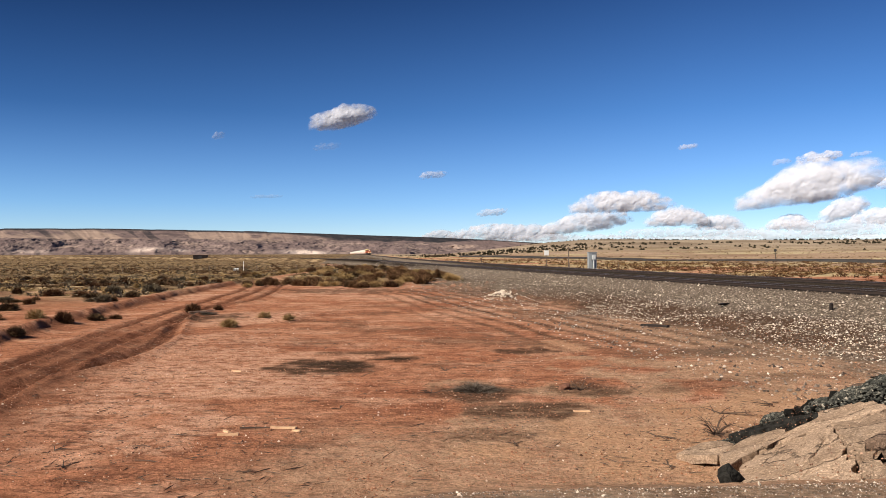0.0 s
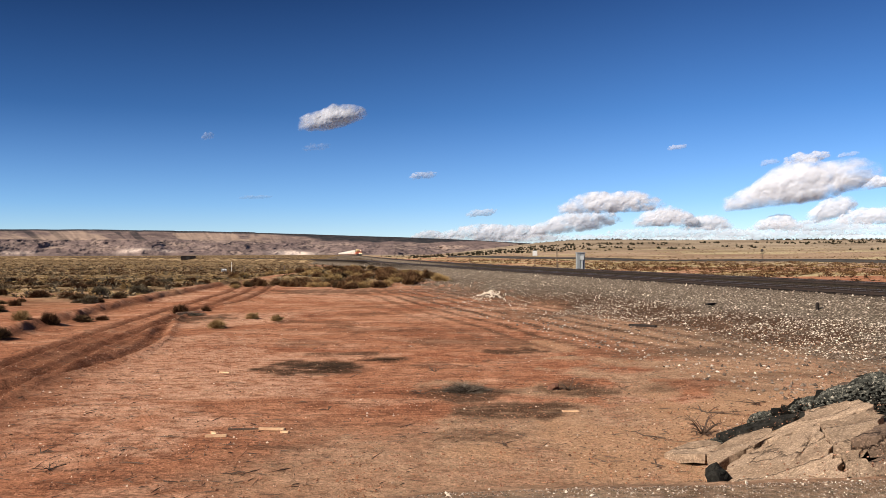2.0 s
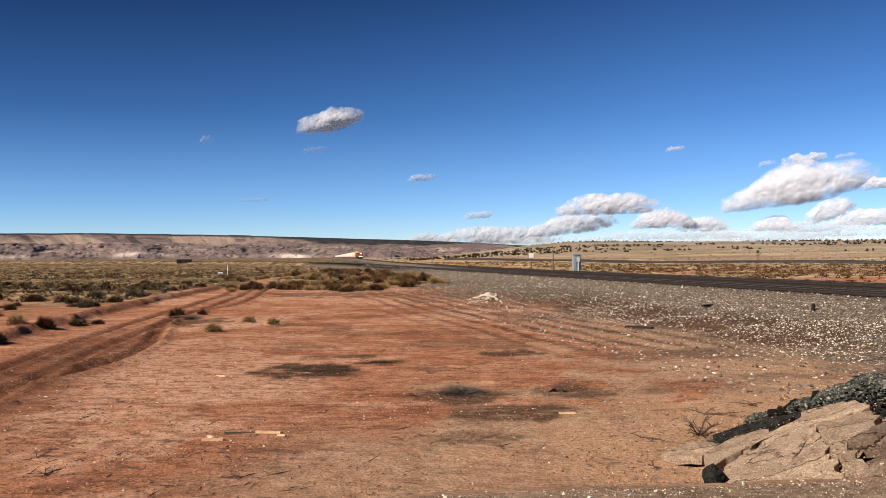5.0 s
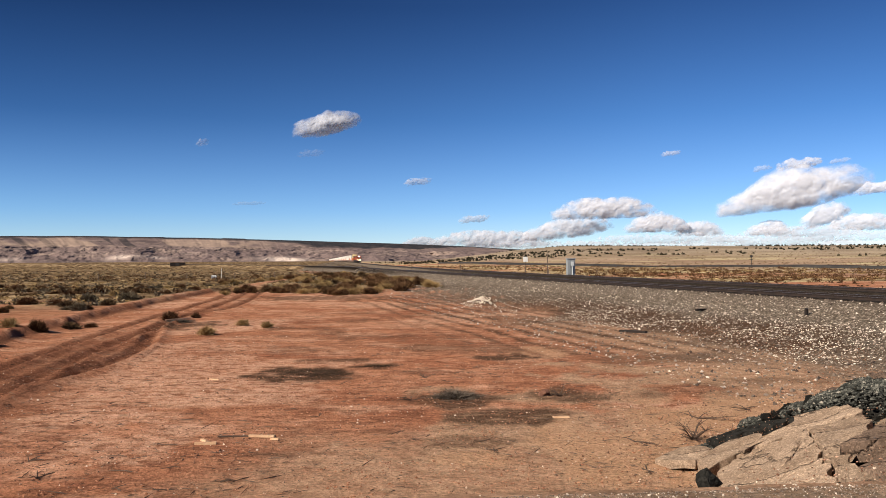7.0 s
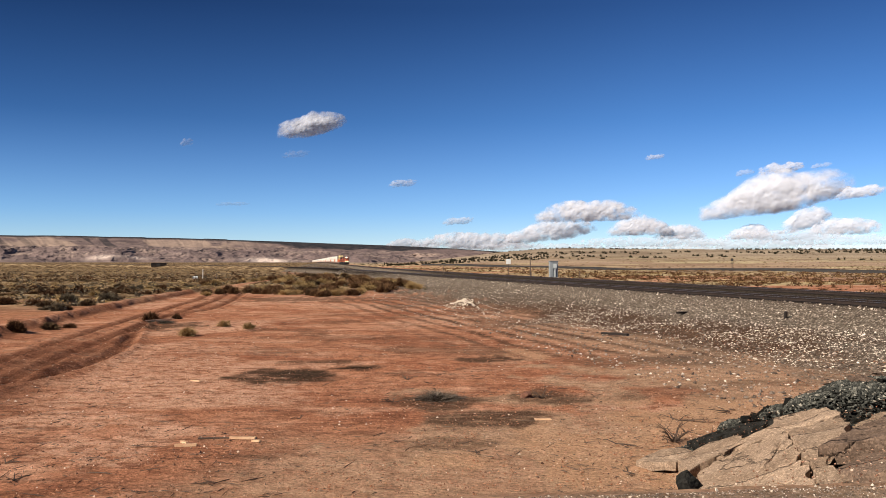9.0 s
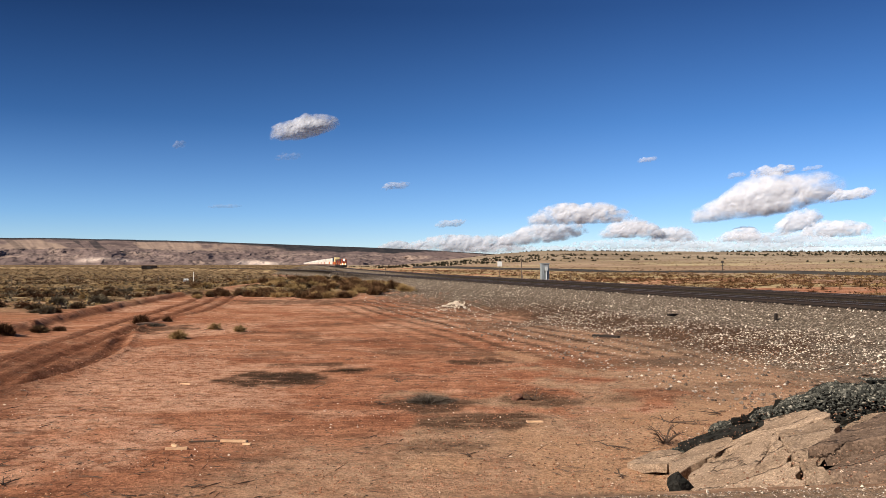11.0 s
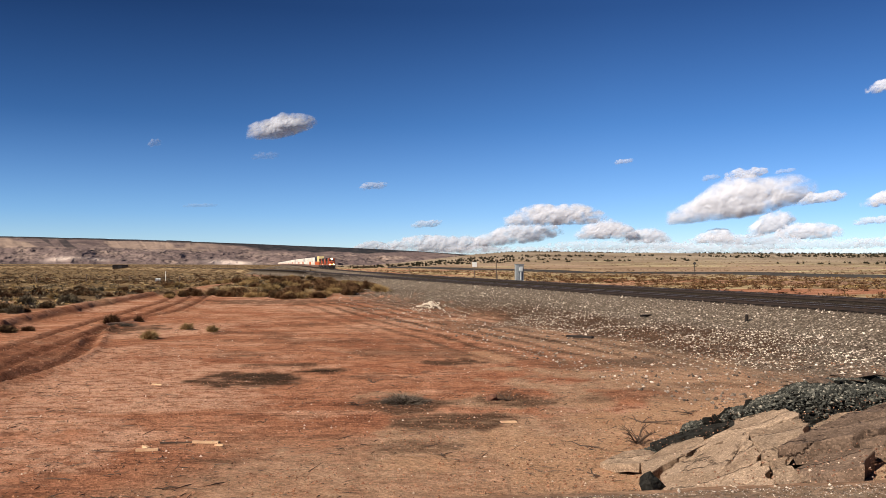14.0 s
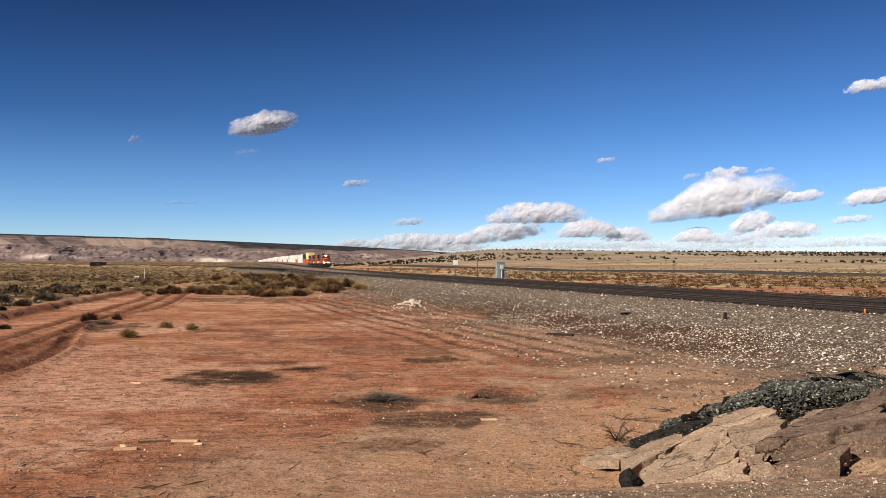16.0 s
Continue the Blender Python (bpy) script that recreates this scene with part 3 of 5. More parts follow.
BLOB = (0.42, 0.70, 0.85, 1.0, 1.0, 1.0, 0.85), (0.0, 0.0, 0.0, 0.08, 0.25, 0.42, 0.62)
LONG = (0.15, 0.72, 0.95, 0.85, 0.92, 0.75, 0.3), (0.0, 0.0, 0.0, 0.0, 0.02, 0.05, 0.15)
WISPY = (0.3, 0.7, 0.9, 0.8, 0.95, 0.9, 0.8), (0.1, 0.0, 0.1, 0.2, 0.15, 0.3, 0.5)


def cloud(az, el, wide, tall, shape, drift, seed, dist=4600, dense=1.0, puffs=1.0, ragged=0.5, label="white fair-weather cumulus cloud with a grey base"):
    """A cloud centred at a bearing and height in degrees, of a size in degrees; drift: degrees to the right in 16 s."""
    k = dist * radians(1)
    W, H = wide * k / 2, tall * k * 0.95
    nu, nv = int(max(48, min(260, wide * 24))), int(max(26, min(84, tall * 26)))
    u, v = np.meshgrid(np.linspace(-1, 1, nu), np.linspace(-1, 1, nv), indexing="ij")
    ends = np.linspace(-1, 1, 7)
    crest, foot = np.interp(u, ends, shape[0]), np.interp(u, ends, shape[1])
    x = u * W * 1.08
    crest = crest + 0.22 * (fbm(x / (0.55 * H) + seed * 7, v * 0, seed) - 0.5)
    foot = foot + 0.10 * (fbm(x / (0.4 * H) + seed * 5, v * 0, seed + 3) - 0.5)
    margin = 0.10
    z = (foot - margin + (crest - foot + 2 * margin) * (v + 1) / 2 - 0.5) * H
    room = np.sqrt(np.clip((1 - u ** 2) * (1 - v ** 2), 0, 1))
    warp = 0.25 * H * (fbm(x / (0.5 * H), z / (0.5 * H), seed + 5) - 0.5)
    billow = fbm((x + warp) / (0.40 * H) + seed, (z - warp) / (0.30 * H), seed + 11, 3)
    fleck = fbm((x + warp) / (0.30 * H) + seed, z / (0.20 * H), seed + 21, 5) - 0.5
    thick = H * (0.22 * room ** 1.3 + 0.12 * puffs * room * billow)
    body = step(0.16, 1.0, room + ragged * fleck * 2.2 + 0.10 * (1 - v) * (1 - np.abs(u))) * step(0, 0.10, 1 - np.abs(u)) * step(0, 0.14, 1 - np.abs(v)) * dense
    n = nu * nv
    front = np.stack([x, -thick, z], -1).reshape(-1, 3)
    back = np.stack([x, 0.5 * thick, z], -1).reshape(-1, 3)
    a, b = np.meshgrid(np.arange(nu - 1), np.arange(nv - 1), indexing="ij")
    i = (a * nv + b).ravel()
    near = np.concatenate([np.stack([i, i + nv, i + nv + 1], -1), np.stack([i, i + nv + 1, i + 1], -1)])
    me = triangles("cloud", np.concatenate([front, back]), np.concatenate([near, near[:, ::-1] + n]), MAT_CLOUD, smooth=True)
    at = me.attributes.new("body", "FLOAT", "POINT")
    at.data.foreach_set("value", np.concatenate([body.ravel(), 0.25 * body.ravel()]).astype(np.float32))
    ob = tagged(new("cloud", me), label, "cloud", group="clouds in the sky")

    def place(a):
        a = radians(a)
        d = Vector((math.sin(a), math.cos(a), 0)) * dist + Vector((0, 0, EYE[2] + dist * math.tan(radians(el))))
        return Matrix.Translation(d) @ pose(0, 0, 0, 0, 0, -math.degrees(a))
    ob.matrix_world = place(az)
    CLOUDS.append((ob, [(0.0, place(az)), (8.0, place(az + drift / 2)), (16.0, place(az + drift))]))


WISP = "thin ragged wisp of white cloud"
cloud(-9.36, 9.48, 4.7, 1.75, BLOB, 0.87, 1, ragged=0.32)
cloud(10.15, 3.64, 7.2, 1.55, LONG, 0.59, 2, ragged=0.45)
cloud(22.21, 4.49, 9.2, 2.95, WEDGE, 0.76, 3, ragged=0.4)
cloud(22.6, 6.15, 2.7, 0.85, WISPY, 0.76, 4, dense=0.75, ragged=0.7, label=WISP)
cloud(20.4, 5.95, 1.2, 0.5, WISPY, 0.76, 24, dense=0.3, ragged=0.8, label=WISP)
cloud(25.0, 6.2, 1.3, 0.35, WISPY, 0.76, 25, dense=0.3, ragged=0.8, label=WISP)
cloud(14.52, 7.18, 1.3, 0.42, WISPY, 0.9, 5, dense=0.42, ragged=0.6, label=WISP)
cloud(-3.03, 5.56, 2.0, 0.62, WISPY, 0.94, 6, dense=0.45, ragged=0.7, label=WISP)
cloud(1.13, 2.91, 2.2, 0.62, WISPY, 0.46, 7, dense=0.5, ragged=0.7, label=WISP)
cloud(-17.87, 8.06, 0.9, 0.62, WISPY, 1.0, 8, dense=0.22, ragged=0.8, label=WISP)
cloud(-10.54, 7.5, 1.9, 0.6, WISPY, 0.9, 26, dense=0.14, ragged=0.9, label=WISP)
cloud(-14.66, 3.98, 2.2, 0.3, WISPY, 0.7, 9, dense=0.2, ragged=0.8, label=WISP)
cloud(13.75, 2.55, 4.3, 1.35, HEAP, 0.38, 10, ragged=0.45)
cloud(16.5, 2.1, 3.6, 1.05, HEAP, 0.38, 27, dist=4650, dense=0.9)
cloud(2.4, 1.55, 9.0, 1.35, LONG, 0.32, 11, dist=4750, dense=0.9)
cloud(7.6, 2.15, 6.6, 1.6, WEDGE, 0.34, 12, dist=4720, dense=0.92)
cloud(-2.5, 1.35, 3.0, 0.7, HEAP, 0.3, 28, dist=4780, dense=0.75)
cloud(23.9, 2.75, 3.2, 1.6, WEDGE, 0.9, 13, dist=4600, dense=0.9)
cloud(26.4, 2.35, 4.2, 1.1, LONG, 0.7, 14, dist=4550, dense=0.9)
cloud(20.9, 2.05, 3.2, 1.0, HEAP, 0.6, 29, dist=4650, dense=0.9)
cloud(30.3, 2.9, 2.4, 0.6, WISPY, 0.6, 30, dense=0.6, label=WISP)
cloud(27.1, 4.4, 3.2, 0.95, WISPY, 0.6, 15, dense=0.85)
cloud(31.3, 4.3, 3.6, 1.15, WEDGE, 0.6, 16, dense=0.95)
cloud(31.6, 11.2, 3.6, 1.0, WISPY, 0.7, 17, dense=0.8, ragged=0.7)
for n, (a, e, w) in enumerate(((7, 1.0, 13), (14.5, 1.45, 11), (20, 1.25, 12), (27, 1.5, 13), (34, 1.6, 11), (16, 0.85, 15), (28, 0.85, 15), (23, 1.8, 8))):
    cloud(a, e, w, 0.75, LONG, 0.22, 40 + n, dist=4420, dense=0.42, ragged=0.9, label="low distant bank of flat pale cloud")


# ---- railway ----
MAT_RAIL = plain("rusty_rail_steel", (0.016, 0.011, 0.009), (0.038, 0.023, 0.017), 3, 0.8, 0.0, 60, 0.2, 0.002)
MAT_RAILHEAD = plain("worn_rail_head", (0.25, 0.24, 0.23), (0.36, 0.35, 0.34), 3, 0.3, 0.9, 60, 0.1, 0.001)
MAT_TIE = plain("creosoted_tie", (0.010, 0.007, 0.006), (0.028, 0.019, 0.015), 2, 0.9, 0, 25, 0.5, 0.01)


def line_points(g, y0, y1, spacing):
    ys = np.linspace(y0, y1, int((y1 - y0) * 20))
    xs = g(ys)
    s = np.concatenate([[0], np.cumsum(np.hypot(np.diff(xs), np.diff(ys)))])
    at = np.arange(0, s[-1], spacing)
    y = np.interp(at, s, ys)
    return np.interp(at, s, xs), y


def sweep(name, xs, ys, zs, profile, material, parent, label=""):
    """A profile (offset, height) drawn along a line of the plan."""
    dx, dy = np.gradient(xs), np.gradient(ys)
    n = np.hypot(dx, dy)
    nx, ny = dy / n, -dx / n
    co = []
    for o, h in profile + profile[:1]:
        co.append(np.stack([xs + nx * o, ys + ny * o, zs + h], -1))
    co = np.stack(co, 0).reshape(-1, 3)
    ob = grid_object(name, co, len(profile) + 1, len(xs), material, smooth=False)
    ob.parent = parent
    return tagged(ob, label)


TIE_MESH = None


def track(g, dg, y0, y1, near, label):
    global TIE_MESH
    top = tagged(new("railway_track"), label, "railway track", group="railway tracks")
    ys = np.concatenate([np.linspace(y0, 200, 220), np.linspace(204, y1, 260)])
    xs, zs = g(ys), rail_z(ys)
    body = [(-0.075, -0.17), (-0.075, -0.155), (-0.012, -0.135), (-0.012, -0.045), (-0.035, -0.038), (-0.035, -0.004),
            (0.035, -0.004), (0.035, -0.038), (0.012, -0.045), (0.012, -0.135), (0.075, -0.155), (0.075, -0.17)]
    for side in (-0.755, 0.755):
        rail = sweep("rail", xs, ys, zs, [(o + side, h) for o, h in body], MAT_RAIL, top)
        sweep("rail_head", xs, ys, zs, [(side - 0.03, -0.004), (side - 0.026, 0.0), (side + 0.026, 0.0), (side + 0.03, -0.004)], MAT_RAILHEAD, rail, "polished running surface")
    if TIE_MESH is None:
        bm = bmesh.new()
        box(bm, -1.3, 1.3, -0.115, 0.115, -0.36, -0.17, 0.012)
        TIE_MESH = bpy.data.meshes.new("tie")
        bm.to_mesh(TIE_MESH)
        bm.free()
        TIE_MESH.materials.append(MAT_TIE)
    tx, ty = line_points(g, y0, 420, 0.55)
    rnd = random.Random(7)
    bv = np.array([v.co[:] for v in TIE_MESH.vertices])
    bt = []
    for f in TIE_MESH.polygons:
        vs = list(f.vertices)
        bt += [[vs[0], vs[i], vs[i + 1]] for i in range(1, len(vs) - 1)]
    bt = np.array(bt)
    rest_v, rest_t, count = [], [], 0
    made = 0
    for x, y in zip(tx, ty):
        turn = math.degrees(math.atan(float(dg(y)))) * -1 + rnd.uniform(-1.2, 1.2)
        m = pose(x + rnd.uniform(-0.05, 0.05), y, float(rail_z(y)) + rnd.uniform(-0.015, 0.0), 0, rnd.uniform(-0.4, 0.4), turn)
        if made < 290 and y > near:
            ob = new("tie", TIE_MESH)
            ob.parent, ob.matrix_basis = top, m
            made += 1
        else:
            mm = np.array(m)
            rest_v.append(bv @ mm[:3, :3].T + mm[:3, 3])
            rest_t.append(bt + count)
            count += len(bv)
    rest = new("ties", triangles("ties", np.concatenate(rest_v), np.concatenate(rest_t), MAT_TIE))
    rest.parent = top
    tagged(rest, kind="stuff")
    return top


track(MAIN, DMAIN, 8, 1500, 25, "main line of rusty steel rails on dark timber ties")
track(BRANCH, DBRANCH, 8, 590, 20, "branch line of rusty rails on dark timber ties in ballast")


# ---- train ----
MAT_ORANGE = plain("orange_loco_paint", (0.34, 0.05, 0.012), (0.46, 0.078, 0.016), 0.7, 0.4, 0, 20, 0.05, 0.002, 0.5)
MAT_BLACK = plain("grimy_black_paint", (0.012, 0.011, 0.010), (0.035, 0.03, 0.027), 1, 0.6)
MAT_YELLOW = plain("yellow_stripe_paint", (0.75, 0.48, 0.05), (0.85, 0.58, 0.09), 1, 0.5)
MAT_GLASS = plain("dark_window_glass", (0.015, 0.018, 0.02), (0.03, 0.034, 0.04), 1, 0.08, spec=0.8)
MAT_STEEL = plain("dusty_wheel_steel", (0.05, 0.04, 0.033), (0.11, 0.085, 0.07), 2, 0.6, 0.6)
MAT_WHITE = plain("white_container_paint", (0.72, 0.67, 0.58), (0.84, 0.80, 0.72), 0.4, 0.55)
MAT_CREAM = plain("cream_container_paint", (0.66, 0.50, 0.22), (0.78, 0.62, 0.32), 0.4, 0.55)
MAT_NAVY = plain("navy_container_paint", (0.012, 0.02, 0.04), (0.025, 0.04, 0.07), 0.4, 0.5)
MAT_RUSTY = plain("orange_brown_container_paint", (0.48, 0.11, 0.03), (0.60, 0.16, 0.05), 0.4, 0.55)
MAT_WELL = plain("well_car_paint", (0.10, 0.06, 0.045), (0.20, 0.12, 0.09), 0.5, 0.7)


def lamp_glow(name, strength):
    m, nt, b = shader(name, 0.3)
    b.inputs["Base Color"].default_value = (1, 0.85, 0.6, 1)
    b.inputs["Emission Color"].default_value = (1, 0.82, 0.55, 1)
    b.inputs["Emission Strength"].default_value = strength
    return m


MAT_HEADLIGHT = lamp_glow("headlight_glow", 16.0)


def add(name, parent, material, fill, label=""):
    bm = bmesh.new()
    fill(bm)
    return part(name, bm, material, parent, label)


def bogie(parent, y, axles):
    """Truck frame with its wheelsets, along y."""
    half = 0.95 * (axles - 1)
    fr = add("truck_frame", parent, MAT_BLACK, lambda bm: [box(bm, s * 1.05 - 0.09, s * 1.05 + 0.09, y - half - 0.5, y + half + 0.5, 0.35, 0.75, 0.05) for s in (-1, 1)])
    for k in range(axles):
        yy = y - half + 2 * half * k / max(axles - 1, 1)
        add("wheelset", fr, MAT_STEEL, lambda bm: [rod(bm, (s * 0.76 - 0.07, yy, 0.5), (s * 0.76 + 0.07, yy, 0.5), 0.5, 20) for s in (-1, 1)] + [rod(bm, (-0.8, yy, 0.5), (0.8, yy, 0.5), 0.09, 8)])


def locomotive():
    """Six-axle road locomotive; nose at y = 0, tail at y = 22."""
    top = tagged(new("locomotive"), "orange and black diesel freight locomotive with yellow stripes", "locomotive", group="train")
    add("underframe", top, MAT_BLACK, lambda bm: [box(bm, -1.55, 1.55, 0.3, 21.9, 1.15, 1.55, 0.05), box(bm, -1.2, 1.2, 8.0, 14.0, 0.35, 1.2, 0.15)])
    add("plough", top, MAT_BLACK, lambda bm: box(bm, -1.45, 1.45, 0.0, 0.35, 0.15, 1.2, 0.08))
    nose = add("nose", top, MAT_ORANGE, lambda bm: box(bm, -0.95, 0.95, 0.9, 2.6, 1.5, 3.25, 0.25))
    add("stripe", nose, MAT_YELLOW, lambda bm: box(bm, -0.8, 0.8, 0.885, 0.93, 1.75, 2.05, 0.01))
    for s in (-0.22, 0.22):
        add("ditch_light", nose, MAT_HEADLIGHT, lambda bm: rod(bm, (s * 3.6, 0.62, 1.85), (s * 3.6, 0.72, 1.85), 0.18, 14))
    add("number_board", nose, MAT_GLASS, lambda bm: box(bm, -0.5, 0.5, 0.87, 0.92, 2.75, 3.0, 0.01))
    cab = add("cab", top, MAT_ORANGE, lambda bm: box(bm, -1.5, 1.5, 2.3, 5.0, 1.5, 4.45, 0.28))
    for s in (-0.62, 0.62):
        add("windscreen", cab, MAT_GLASS, lambda bm: box(bm, s - 0.5, s + 0.5, 2.275, 2.34, 3.3, 4.0, 0.02))
    for s in (-1, 1):
        add("side_window", cab, MAT_GLASS, lambda bm: box(bm, s * 1.49 - 0.03, s * 1.49 + 0.03, 3.0, 4.4, 3.25, 3.9, 0.02))
    add("cab_roof", cab, MAT_BLACK, lambda bm: box(bm, -1.3, 1.3, 2.4, 5.0, 4.43, 4.6, 0.07))
    for s in (-0.14, 0.14):
        add("headlight", cab, MAT_HEADLIGHT, lambda bm: rod(bm, (s, 2.2, 4.2), (s, 2.3, 4.2), 0.17, 14))
    hood = add("engine_hood", top, MAT_ORANGE, lambda bm: box(bm, -1.05, 1.05, 5.0, 21.0, 1.5, 4.3, 0.12))
    add("hood_top", hood, MAT_BLACK, lambda bm: box(bm, -1.08, 1.08, 5.2, 20.9, 2.15, 4.33, 0.1))
    add("radiator", hood, MAT_BLACK, lambda bm: box(bm, -1.5, 1.5, 16.6, 20.6, 3.5, 4.6, 0.12))
    add("exhaust_stack", hood, MAT_BLACK, lambda bm: box(bm, -0.35, 0.35, 10.2, 11.4, 4.25, 4.75, 0.05))
    add("dynamic_brake_box", hood, MAT_BLACK, lambda bm: box(bm, -1.35, 1.35, 5.6, 8.6, 3.3, 4.4, 0.1))
    add("side_stripe", hood, MAT_YELLOW, lambda bm: [box(bm, s * 1.06 - 0.01, s * 1.06 + 0.01, 5.3, 20.8, 1.98, 2.12) for s in (-1, 1)])
    for s in (-1, 1):
        rail = add("handrail", top, MAT_BLACK, lambda bm: [rod(bm, (s * 1.5, 0.4, 2.55), (s * 1.5, 2.3, 2.55), 0.025, 6), rod(bm, (s * 1.5, 5.1, 2.5), (s * 1.5, 21.6, 2.5), 0.025, 6)])
        add("stanchion", rail, MAT_BLACK, lambda bm: [rod(bm, (s * 1.5, y, 1.5), (s * 1.5, y, 2.5), 0.022, 6) for y in (0.4, 2.0, 5.2, 8, 11, 14, 17, 20, 21.6)])
    add("fuel_tank", top, MAT_BLACK, lambda bm: box(bm, -1.4, 1.4, 8.4, 13.4, 0.4, 1.15, 0.25))
    bogie(top, 4.2, 3)
    bogie(top, 17.8, 3)
    add("coupler", top, MAT_STEEL, lambda bm: [box(bm, -0.15, 0.15, -0.35, 0.1, 0.7, 1.0, 0.04), box(bm, -0.15, 0.15, 21.8, 22.3, 0.7, 1.0, 0.04)])
    return top


def container(bm, y0, y1, z0, z1):
    box(bm, -1.22, 1.22, y0, y1, z0, z1, 0.03)
    for s in (-1, 1):
        n = int((y1 - y0) / 0.9)
        for k in range(n):
            y = y0 + 0.3 + k * (y1 - y0 - 0.6) / n
            box(bm, s * 1.235 - 0.018, s * 1.235 + 0.018, y, y + 0.35, z0 + 0.18, z1 - 0.15)
    for s in (-1, 1):
        for y in (y0, y1 - 0.16):
            box(bm, s * 1.24 - 0.02, s * 1.24 + 0.02, y, y + 0.16, z0, z1)


def well_car(lower, upper, label, tall=5.5):
    """Articulated well car, 20.5 m, with a lower and perhaps an upper container."""
    top = tagged(new("well_car"), label, "freight wagon", group="train")
    add("well_body", top, MAT_WELL, lambda bm: [box(bm, s * 1.42 - 0.08, s * 1.42 + 0.08, 1.8, 18.6, 0.45, 1.5, 0.03) for s in (-1, 1)]
        + [box(bm, -1.4, 1.4, 0.2, 2.2, 0.95, 1.35, 0.05), box(bm, -1.4, 1.4, 18.2, 20.3, 0.95, 1.35, 0.05), box(bm, -1.3, 1.3, 1.8, 18.6, 0.3, 0.45, 0.02)])
    if lower:
        add("lower_container", top, lower, lambda bm: container(bm, 2.5, 17.9, 0.47, 3.2))
    if upper:
        add("upper_container", top, upper, lambda bm: container(bm, 2.1, 18.3, 3.23, tall))
    bogie(top, 1.2, 2)
    bogie(top, 19.3, 2)
    return top


SPEED = 31.25
TRAIN = []


def build_train():
    """Engines and wagons behind one another; each with its distance behind the first nose."""
    first = locomotive()
    TRAIN.append((first, 0.0))
    TRAIN.append((copy_thing(first, Matrix()), 22.3))
    TRAIN.append((copy_thing(first, Matrix()), 44.6))
    s = 67.1
    kinds = {"cream": well_car(MAT_RUSTY, MAT_CREAM, "well car stacked with an orange and a cream container", 5.9),
             "navy": well_car(MAT_RUSTY, MAT_NAVY, "well car stacked with an orange and a navy container"),
             "white": well_car(MAT_WHITE, MAT_WHITE, "well car stacked with two white containers"),
             "mixed": well_car(MAT_RUSTY, MAT_WHITE, "well car stacked with a white and an orange container"),
             "single": well_car(MAT_WHITE, None, "well car carrying a single white container")}
    order = ["cream", "navy"] + ["white", "white", "mixed", "white", "white", "white", "single", "mixed", "white"] * 10
    used = set()
    for k in order:
        ob = kinds[k] if k not in used else copy_thing(kinds[k], Matrix())
        used.add(k)
        TRAIN.append((ob, s))
        s += 20.7


YS = np.linspace(150, 4200, 16000)
ARC = np.concatenate([[0], np.cumsum(np.hypot(np.diff(MAIN(YS)), np.diff(YS)))])
NOSE_END = float(np.interp(277.0, YS, ARC))          # where the nose stands at 16 s


def on_track(s):
    y = float(np.interp(s, ARC, YS))
    x, z = float(MAIN(y)), float(rail_z(y))
    slope = (float(rail_z(y + 10)) - z) / 10
    return pose(x, y, z, math.degrees(math.atan(slope)), 0, -math.degrees(math.atan(float(DMAIN(y)))))


build_train()


# ---- broken roadway beside the camera ----
def slab_material(name, lo, hi):
    """Weathered asphalt: exposed grit, patchy binder and hairline cracks."""
    m, nt, b = shader(name, 0.95, 0.05)
    c = coords(nt)
    col = ramp(nt, noise_tex(nt, c, 1.6, 8, 0.7), [(0.35, lo), (0.65, hi)])
    grit = nt.nodes.new("ShaderNodeTexVoronoi")
    grit.inputs["Scale"].default_value = 46.0
    nt.links.new(c, grit.inputs["Vector"])
    tone = ramp(nt, grit.outputs["Color"], [(0.1, (0.30, 0.29, 0.28)), (0.6, (0.50, 0.50, 0.50)), (0.95, (0.80, 0.79, 0.77))])
    col = mix(nt, 0.85, col, tone, "OVERLAY")
    line = maths(nt, "ABSOLUTE", maths(nt, "SUBTRACT", noise_tex(nt, c, 0.9, 5, 0.55), 0.5))
    col = mix(nt, ramp(nt, line, [(0.002, (0.85, 0.85, 0.85)), (0.009, (0, 0, 0))]), col, (0.030, 0.022, 0.017))
    info = nt.nodes.new("ShaderNodeObjectInfo")
    col = mix(nt, 1.0, col, ramp(nt, info.outputs["Random"], [(0, (0.82, 0.82, 0.82)), (1, (1, 1, 1))]), "MULTIPLY")
    nt.links.new(col, b.inputs["Base Color"])
    relief = mix(nt, 0.5, noise_tex(nt, c, 9, 8, 0.75), ramp(nt, line, [(0.0, (0, 0, 0)), (0.02, (1, 1, 1))]))
    bump(nt, b, relief, 1.0, 0.05)
    return m


MAT_SLAB = slab_material("weathered_old_asphalt", (0.205, 0.142, 0.098), (0.350, 0.255, 0.182))
MAT_SLABDARK = slab_material("brown_old_asphalt", (0.115, 0.078, 0.057), (0.205, 0.143, 0.105))
MAT_TAR = plain("fresh_broken_asphalt", (0.008, 0.008, 0.007), (0.036, 0.034, 0.03), 12, 0.95, 0, 30, 1.0, 0.05, 0.05)
MAT_WOOD = plain("split_bare_wood", (0.50, 0.29, 0.16), (0.68, 0.45, 0.28), 6, 0.8, 0, 50, 0.4, 0.004)
MAT_TWIG = plain("dead_twig_bark", (0.05, 0.032, 0.022), (0.11, 0.07, 0.048), 6, 0.9)
MAT_POST = plain("weathered_grey_post", (0.09, 0.065, 0.05), (0.18, 0.13, 0.10), 5, 0.9)


def zg(x, y):
    return float(height(np.array([x]), np.array([y]))[0])


